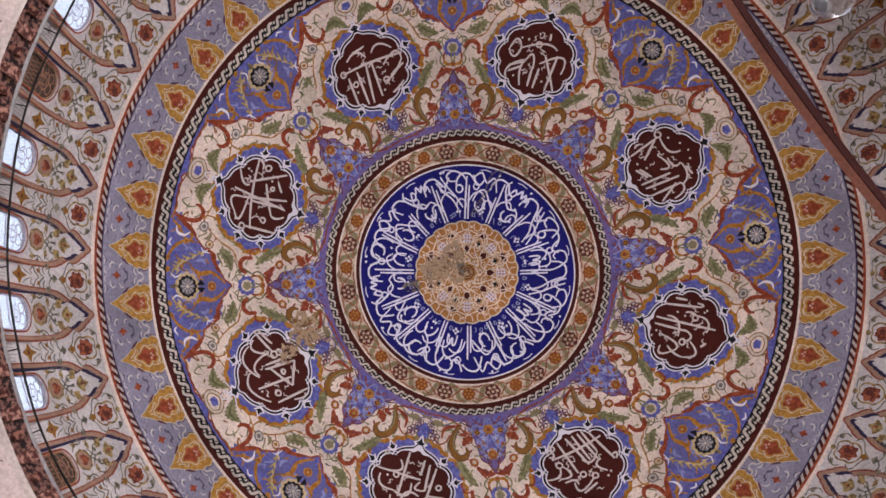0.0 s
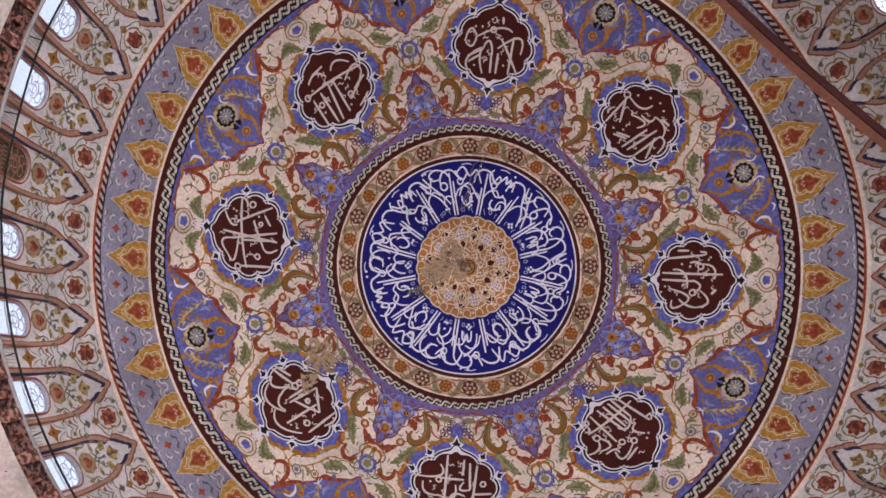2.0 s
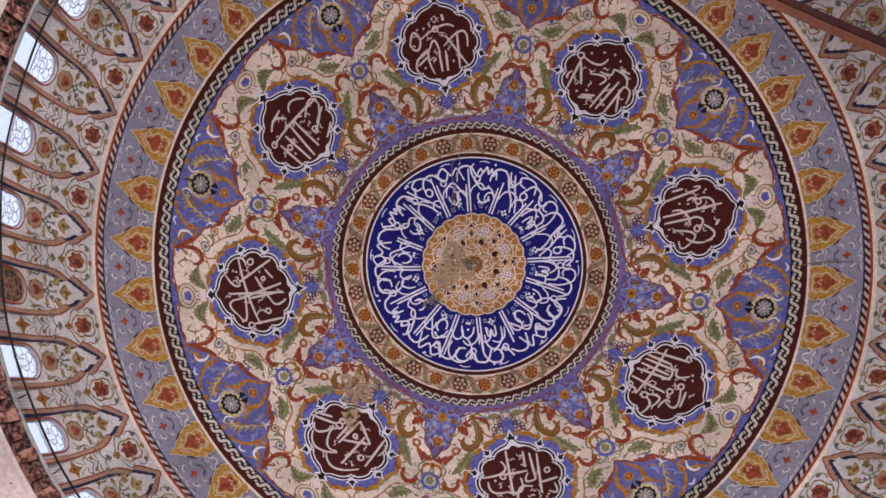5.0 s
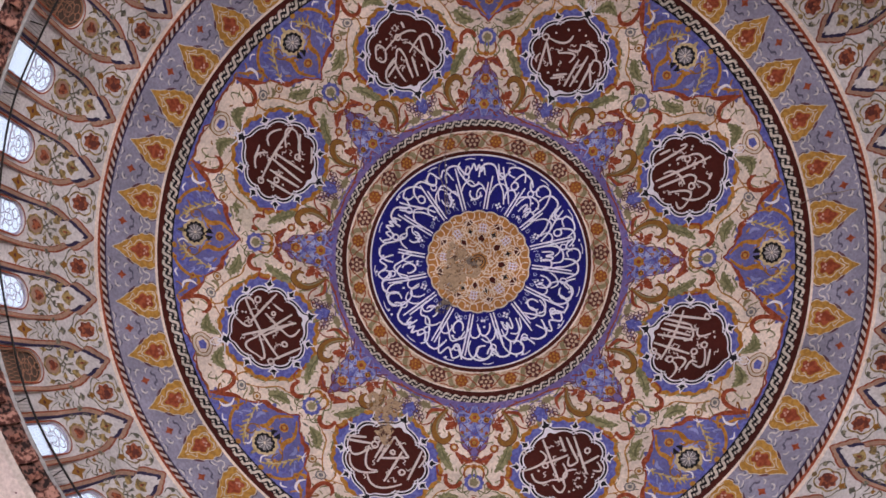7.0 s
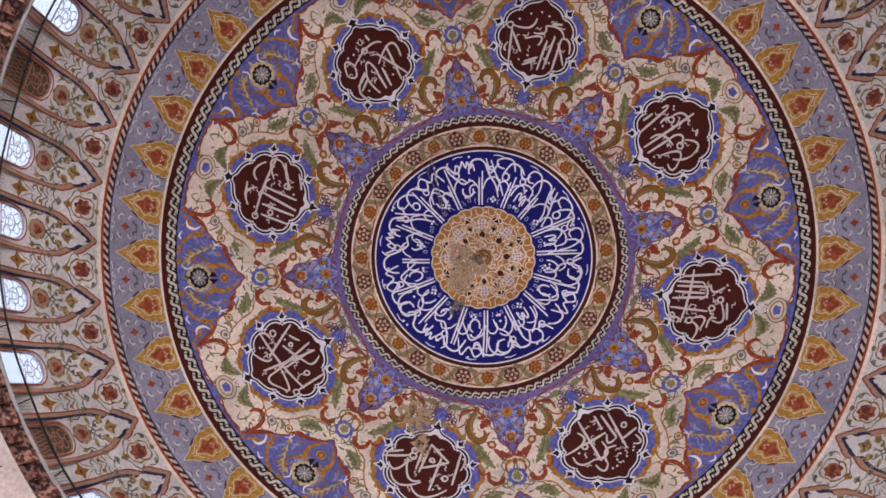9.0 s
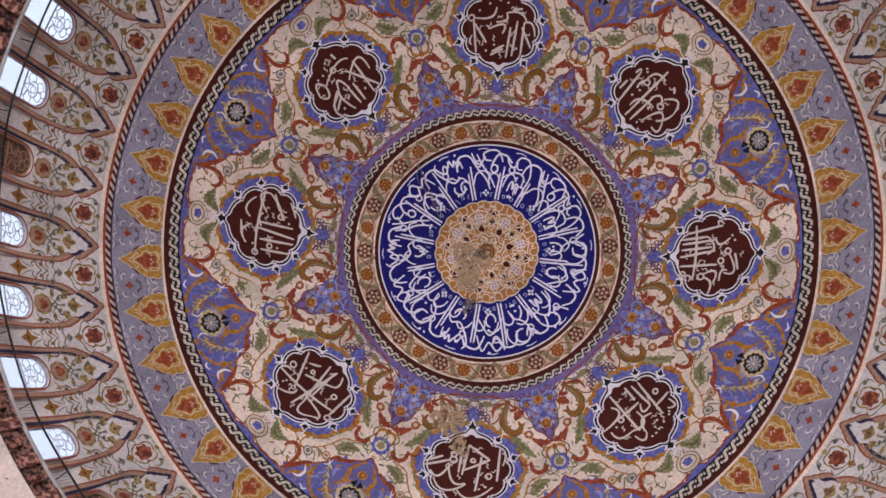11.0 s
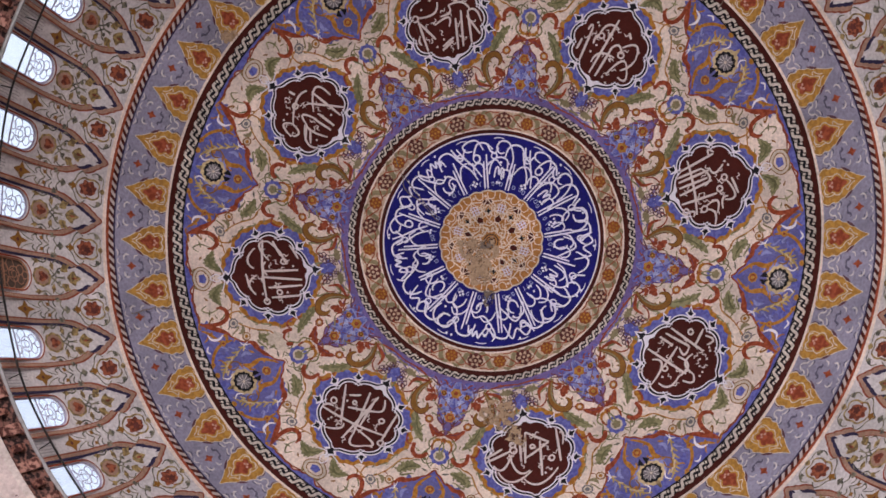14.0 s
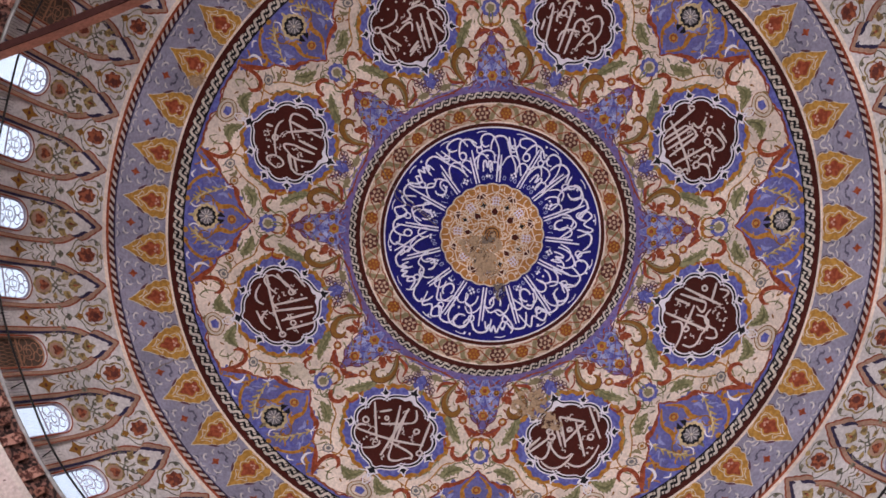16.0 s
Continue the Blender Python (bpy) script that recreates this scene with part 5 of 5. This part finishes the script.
    for d, r, size in ((21.9, 7.5, 0.16), (21.2, 7.28, 0.17), (22.1, 7.18, 0.15)):
        def fn(g, m, d=d, r=r, size=size):
            x, y = line([(d, r)], m)[0]
            g.blob(q, lobed(x, y, size, 4, 0.2, 20), 0.027, centre=(x, y))
        put("blue_blossom", BLUE, fn)
    leaf("olive_leaf", OLIVE, 10.6, 8.2, 5.2, 9.3, 0.46, 0.022, -0.08, 6)
    leaf("olive_vein", OLIVE_D, 9.6, 8.35, 6.2, 9.1, 0.07, 0.026, -0.08, 4)
    leaf("olive_leaf", OLIVE, 8.2, 10.62, 3.4, 10.2, 0.5, 0.022, 0.12, 5)
    leaf("olive_vein", OLIVE_D, 7.4, 10.56, 4.2, 10.26, 0.09, 0.026, 0.12, 4)
    leaf("olive_leaf", OLIVE, 21.3, 11.26, 16.5, 11.5, 0.64, 0.022, -0.4, 7)
    leaf("olive_vein", OLIVE_D, 20.8, 11.36, 17.1, 11.55, 0.14, 0.026, -0.4, 4)
    leaf("grey_leaf", OLIVE_PALE, 20.5, 6.98, 15.2, 6.98, 0.30, 0.022, 0.12, 5)
    leaf("grey_leaf", OLIVE_PALE, 11.4, 11.0, 9.8, 11.24, 0.22, 0.022, 0.3, 3)
    scroll("red_scroll", BRICK, [(9.2, 8.9), (9.6, 9.2), (8.9, 9.5), (7.6, 9.5), (6.9, 9.42)], 0.09, 0.024, 0.5)
    leaf("red_leaf", BRICK, 0.3, 8.86, 5.4, 8.52, 0.34, 0.024, 0.12, 3)
    leaf("red_leaf_line", PLUM, 1.2, 8.8, 4.4, 8.58, 0.05, 0.028, 0.12, 3)
    leaf("red_leaf", BRICK, 4.4, 8.66, 3.0, 9.0, 0.2, 0.025, 0.1, 2)
    leaf("red_leaf", BRICK, 5.8, 7.36, 9.2, 7.7, 0.36, 0.024, -0.1, 3)
    leaf("red_leaf", BRICK, 7.6, 7.2, 10.4, 7.24, 0.2, 0.024, 0.1, 2)
    scroll("red_scroll", BRICK, [(16.2, 7.5), (15.6, 7.1), (12.6, 6.95), (9.8, 6.9)], 0.14, 0.023, 0.7)
    scroll("red_scroll", BRICK, [(13.4, 12.3), (13.0, 12.0), (12.9, 11.7), (13.6, 11.45), (15.0, 11.38), (16.0, 11.5), (16.2, 11.68)], 0.2, 0.024, 0.7)
    scroll("red_leaf", BRICK, [(13.2, 12.22), (12.2, 11.94), (11.3, 11.7), (10.0, 11.48)], 0.2, 0.026, 0.8)
    scroll("red_leaf", TERRA, [(21.0, 12.2), (18.6, 12.3), (16.4, 12.3), (14.0, 12.28)], 0.09, 0.026, 0.6)
    scroll("olive_stem", OLIVE, [(16.0, 11.6), (15.4, 11.9), (16.2, 12.12), (17.0, 11.95)], 0.06, 0.025, 0.4)
    scroll("red_leaf", BRICK, [(3.0, 10.56), (5.0, 10.8), (6.8, 10.86), (8.0, 11.2)], 0.19, 0.024, 0.9)
    scroll("red_scroll", BRICK, [(6.9, 9.42), (6.8, 9.72), (5.4, 9.88), (3.8, 9.8), (3.2, 9.64)], 0.21, 0.025, 0.45)
    scroll("olive_stem", OLIVE, [(1.2, 10.2), (2.6, 9.98), (2.2, 9.72), (0.9, 9.9), (1.5, 10.1)], 0.055, 0.024, 0.3)
    scroll("olive_stem", OLIVE, [(4.2, 9.98), (5.6, 10.05), (7.2, 10.3), (8.6, 10.3), (9.4, 10.6)], 0.06, 0.021, 0.3)
    scroll("olive_stem", OLIVE, [(1.4, 9.1), (2.6, 9.02), (3.6, 9.2), (3.0, 9.4), (2.4, 9.28)], 0.07, 0.022, 0.4)
    scroll("ochre_stem", OCHRE, [(12.3, 11.28), (14.4, 11.3), (14.6, 10.95), (13.0, 10.75)], 0.06, 0.021, 0.3)
    scroll("scroll_outline", MAROON, [(9.6, 6.85), (11.6, 7.15), (12.7, 7.6), (11.8, 8.05), (9.2, 8.2), (7.6, 8.0), (8.2, 7.75)], 0.31, 0.025, 0.8)
    scroll("ochre_scroll", OCHRE_D, [(9.6, 6.85), (11.6, 7.15), (12.7, 7.6), (11.8, 8.05), (9.2, 8.2), (7.6, 8.0), (8.2, 7.75)], 0.24, 0.0275, 0.8)
    for d, r, e, f in ((12.4, 7.9, 11.0, 7.72), (12.6, 7.4, 11.2, 7.42), (11.0, 8.14, 10.4, 7.86), (11.4, 7.1, 10.2, 7.2)):
        leaf("frond", OCHRE_D, d, r, e, f, 0.12, 0.028, 0.2, 2)
    scroll("ochre_light", OLIVE_PALE, [(10.4, 6.98), (11.9, 7.35), (12.0, 7.75), (10.4, 8.05)], 0.07, 0.03, 0.7)
    scroll("vine", OLIVE_D, [(0.6, 9.9), (2.8, 10.05), (4.2, 9.85), (3.6, 9.6), (2.6, 9.75)], 0.06, 0.024, 0.3)
    scroll("vine", OCHRE, [(4.4, 9.8), (6.4, 10.05), (8.4, 10.2), (10, 10.7), (12, 11.1), (13.5, 11.3)], 0.05, 0.021, 0.2)
    scroll("vine", BRICK, [(5.8, 8.4), (7.4, 8.25), (9.6, 8.15), (12.4, 8.1), (13.8, 7.7)], 0.05, 0.021, 0.2)
    scroll("vine", BRICK, [(18.8, 7.45), (17, 7.75), (14.6, 7.6), (13.6, 7.3)], 0.06, 0.021, 0.2)
    scroll("vine", OCHRE, [(13.5, 11.3), (15.4, 11.2), (17.6, 11.1)], 0.05, 0.021, 0.2)
    scroll("vine", VIOLET, [(22.5, 7.3), (20.8, 7.3), (18.8, 7.42)], 0.05, 0.021, 0.2)
    scroll("vine", BRICK, [(1.2, 8.98), (2.6, 9.3), (2.0, 9.55)], 0.06, 0.024, 0.4)
    # blue round flower with its ochre cup
    for name, size, mat, lift, n, dep in (("round_flower", 0.40, BLUE, 0.024, 9, 0.07), ("flower_ring", 0.25, IVORY, 0.03, 8, 0.03), ("flower_eye", 0.17, OLIVE_PALE, 0.034, 5, 0.1)):
        g = Geo()
        x, y = L(0, 9.66)
        g.blob(q, lobed(x, y, size, n, dep, 36), lift, centre=(x, y))
        part(name, g, mat, top)
    leaf("ochre_cup", OCHRE, 0.3, 9.02, 2.6, 9.28, 0.16, 0.034, -0.2, 2)
    scroll("olive_stem", OLIVE, [(0, 9.1), (0.5, 9.35), (0.1, 9.6)], 0.07, 0.036, 0.5)
    rosette(0, 9.06, 0.13, BRICK, OCHRE, BRICK, False)
    # flower, scrolls and sprays on the blue field
    for d, r, size in ((0, 11.0, 0.62), (5.2, 11.55, 0.5), (3.2, 12.15, 0.4), (9.0, 11.9, 0.45), (4.6, 10.95, 0.4), (12.4, 12.15, 0.3)):
        def fn(g, m, d=d, r=r, size=size):
            x, y = line([(d, r)], m)[0]
            g.blob(q, lobed(x, y, size, 7, 0.2, 42), 0.0115, 2, (x, y))
        put("mauve_shade", MAUVE, fn, mirrored=d > 0)
    for name, size, mat, lift, n, dep in (("star_petals", 0.56, IVORY2, 0.022, 10, 0.06), ("black_flower", 0.43, BLACK, 0.028, 12, 0.06), ("flower_heart", 0.31, GREY, 0.034, 8, 0.12), ("flower_eye", 0.06, IVORY, 0.04, 6, 0.0)):
        g = Geo()
        x, y = L(0, 11.75)
        g.blob(q, lobed(x, y, size, n, dep, 60), lift, centre=(x, y))
        part(name, g, mat, top)
    for i in range(10):
        g = Geo()
        x, y = L(0, 11.75)
        t = i * math.pi / 5 + 0.3
        g.ribbon(q, [(x + u * math.cos(t), y + u * math.sin(t)) for u in (0.08, 0.2, 0.33)], 0.035, 0.042, 0.4)
        part("flower_ray", g, PALECURL, top)
    leaf("flower_tip", IVORY2, 0.0, 11.9, 0.0, 12.3, 0.2, 0.024, 0.0, 3)
    put("black_petal", BLACK, lambda g, m: g.blob(q, line([(0.2, 11.45), (1.4, 11.3), (0.3, 11.15)], m), 0.034))
    rosette(0, 10.93, 0.2, GOLD, BRICK, GOLD, False, 8)
    scroll("ochre_scroll", OCHRE, [(0.5, 10.42), (1.8, 10.62), (2.9, 10.9), (2.8, 11.2), (1.9, 11.38), (1.3, 11.2)], 0.14, 0.02, 0.6)
    scroll("ochre_scroll", OCHRE, [(2.6, 11.0), (2.6, 11.35), (3.4, 11.5)], 0.2, 0.0215, 0.8)
    scroll("ochre_scroll", OCHRE_D, [(3.4, 11.5), (4.6, 11.72), (4.0, 11.95), (3.0, 11.86), (3.2, 11.66)], 0.07, 0.02, 0.4)
    scroll("ochre_scroll", OCHRE, [(8.9, 11.5), (8.7, 11.85), (7.6, 12.12), (6.0, 12.3), (4.6, 12.38)], 0.14, 0.021, 0.5)
    scroll("ochre_scroll", OCHRE, [(8.7, 11.8), (10.0, 11.95), (11.4, 12.12), (12.2, 12.3)], 0.12, 0.022, 0.7)
    scroll("ochre_scroll", OCHRE, [(8.8, 11.7), (9.9, 11.62), (10.4, 11.72)], 0.15, 0.022, 0.8)
    rosette(8.75, 11.8, 0.13, OCHRE, GOLD, BRICK)
    for i in range(7):
        x, y = 6.9 - 0.62 * i, 11.18 + 0.3 * i - 0.028 * i * i
        leaf("wheat_grain", WHEAT, x, y, x + 0.25, y + 0.24, 0.09, 0.026, 0.1, 2)
        leaf("wheat_grain", IVORY2, x, y, x - 0.95, y + 0.12, 0.08, 0.0275, -0.1, 2)
    scroll("wheat_stem", WHEAT, [(7.4, 11.15), (5.6, 11.6), (4.0, 12.02), (2.6, 12.22), (1.8, 12.26)], 0.07, 0.024, 0.4)
    scroll("white_curl", WHITE, [(8.0, 11.3), (7.2, 11.2), (7.0, 10.98)], 0.05, 0.026, 0.6)
    scroll("white_curl", WHITE, [(7.6, 11.05), (6.9, 11.25), (6.3, 11.2)], 0.05, 0.026, 0.6)
    scroll("white_curl", WHITE, [(10.6, 11.7), (9.8, 11.88), (10.1, 12.1), (11.3, 12.16)], 0.11, 0.03, 0.85)
    scroll("white_curl", WHITE, [(9.0, 12.26), (8.0, 12.34), (7.4, 12.26)], 0.08, 0.03, 0.8)
    scroll("white_curl", WHITE, [(2.4, 12.26), (1.7, 12.12), (2.2, 11.94)], 0.06, 0.028, 0.7)
    scroll("lilac_petal", SKYB, [(1.4, 11.4), (2.4, 11.5), (2.9, 11.75), (2.4, 11.95)], 0.2, 0.019, 0.8)
    scroll("lilac_petal", SKYB, [(4.6, 11.1), (5.4, 11.25), (5.0, 11.45)], 0.14, 0.019, 0.8)
    rosette(3.1, 12.36, 0.12, OCHRE, GOLD, OCHRE)
    rosette(5.3, 12.34, 0.1, OCHRE, GOLD, BRICK)


    # small curls, leaves and buds that fill the grounds
    rng = random.Random(11)

    def curl(g, x, y, size, a, m, hand, lift):
        pts = [(u * size, hand * size * 0.55 * math.sin(u * 3.6)) for u in (-0.5, -0.25, 0, 0.25, 0.45)] + [(0.42 * size, hand * 0.1 * size)]
        ca, sa = math.cos(a), math.sin(a)
        g.ribbon(q, smooth([(m * (x + u * ca - v * sa), y + u * sa + v * ca) for u, v in pts], 3), size * 0.2, lift, 0.75)

    def sprig(g, x, y, size, a, m, lift):
        ca, sa = math.cos(a), math.sin(a)
        g.blob(q, [(m * (x + (u * ca - v * sa) * size), y + (u * sa + v * ca) * size) for u, v in ((-0.6, 0.0), (-0.3, 0.16), (-0.2, 0.1), (0.02, 0.24), (0.1, 0.14), (0.5, 0.06), (0.66, -0.12), (0.2, -0.16), (0.05, -0.1), (-0.2, -0.24), (-0.25, -0.12))], lift, 1, (m * x, y))

    def inside(d, r):
        x = radians(d - 22.5) * r
        y = (sr(r) - sr(9.62)) / 3.85
        if (x / 2.25) ** 2 + (y / 2.2) ** 2 < 1:
            return "halo"
        if r > table(inner, d) - 0.06:
            return "blue"
        if r < table(outer, d) + 0.05:
            return "violet"
        return "cream"
    kinds = {"cream": ((OLIVE, OLIVE_PALE, SAGE, OCHRE_D, OLIVE_PALE, TERRA, OLIVE), 0.36, 64), "blue": ((OCHRE, MAUVE, MAUVE, SKYB), 0.4, 16), "violet": ((SKYB, BRICK, OCHRE, BLUE, SKYB, VIOLET, BRICK), 0.24, 80)}
    for ground, (mats, gap, want) in kinds.items():
        geos, spots, tries = {}, [], 0
        while len(spots) < want and tries < 6000:
            tries += 1
            d, r = rng.uniform(0.3, 22.3), math.sqrt(rng.uniform(6.6 ** 2, 12.36 ** 2))
            if inside(d, r) != ground:
                continue
            x, y = L(d, r)
            if any((x - a) ** 2 + (y - b) ** 2 < gap * gap for a, b in spots):
                continue
            spots.append((x, y))
            mat = rng.choice(mats)
            g = geos.setdefault(mat.name, (mat, Geo()))[1]
            size, a, hand, pick = rng.uniform(0.26, 0.44), rng.uniform(0, 6.3), rng.choice((1, -1)), rng.random()
            for m in (1, -1):
                if pick < 0.5:
                    curl(g, x, y, size, a, m, hand, 0.0185 + 0.0005 * (len(spots) % 5))
                elif pick < 0.88:
                    sprig(g, x, y, size * 0.6, a, m, 0.0185 + 0.0005 * (len(spots) % 5))
                else:
                    g.disc(q, m * x, y, size * 0.2, 0.0185, 8)
        for mat, g in geos.values():
            tagged(part("filling_sprays", g, mat, top), kind="stuff")


first_sector = tagged(new("painted_arabesque"), "cream sector of painted scrolls, leaves and blue flower fields", "ornament", "arabesque sectors")
arabesque(first_sector)
first_sector.matrix_basis = circle_turn(FLOWER0)
for k in range(1, 8):
    copy_thing(first_sector, circle_turn(FLOWER0 + 45 * k))


# ---- damage: bare plaster where the paint is lost, and hairline cracks ----
def damage():
    rng = random.Random(3)
    for th, r, size, lift, mat in ((168, 0.95, 0.85, 0.06, PATCH), (178, 1.5, 0.62, 0.058, PATCH), (135, 1.0, 0.6, 0.056, PATCH), (-164, 2.6, 0.34, 0.056, SOOTY), (150, 0.28, 0.24, 0.062, SOOTY), (-158.0, 7.86, 0.7, 0.07, PATCH), (-155.5, 7.6, 0.4, 0.068, PATCH), (-153.5, 8.75, 0.42, 0.07, PATCH), (72.3, 13.05, 0.32, 0.05, PATCH), (136.7, 10.1, 0.4, 0.05, IVORY)):
        q = at(th, r) if r > 3 else None
        k = 40
        ph = [rng.uniform(0, 6.3) for _ in range(5)]
        pts = []
        for i in range(k):
            a = 2 * math.pi * i / k
            d = size * (1 + 0.22 * math.sin(2 * a + ph[0]) + 0.16 * math.sin(3 * a + ph[1]) + 0.12 * math.sin(7 * a + ph[2]) + 0.08 * math.sin(13 * a + ph[3]))
            pts.append((d * math.cos(a), d * math.sin(a)))
        g = Geo()
        if q:
            g.blob(q, pts, lift, 3, (0, 0))
        else:
            cx, cy = r * math.cos(radians(th)), r * math.sin(radians(th))
            g.blob(plan, [(cx + x, cy + y) for x, y in pts], lift, 3, (cx, cy))
        tagged(part("plaster_patch", g, mat), "patch of bare worn plaster where paint is lost", "plaster patch")
    for pts in ([(63.6, 6.4), (68, 5.7), (72.5, 5.0), (77.6, 4.6), (80, 3.6), (88, 2.6)], [(72, 5.0), (76, 4.0), (84, 2.7)], [(125, 12.9), (124.4, 13.4), (124.9, 13.95)], [(-30, 12.5), (-29.4, 13.2), (-29.9, 14.0)], [(55, 12.9), (54.6, 13.9)]):
        fine = smooth(pts, 5)
        fine = [(a + rng.uniform(-0.15, 0.15), b) for a, b in fine]
        g = Geo()
        g.ribbon(lambda x, y: plan(x, y), [(b * math.cos(radians(a)), b * math.sin(radians(a))) for a, b in fine], 0.035, 0.066)
        tagged(part("crack", g, SOOT), "hairline crack running through the painted plaster", "crack")


damage()
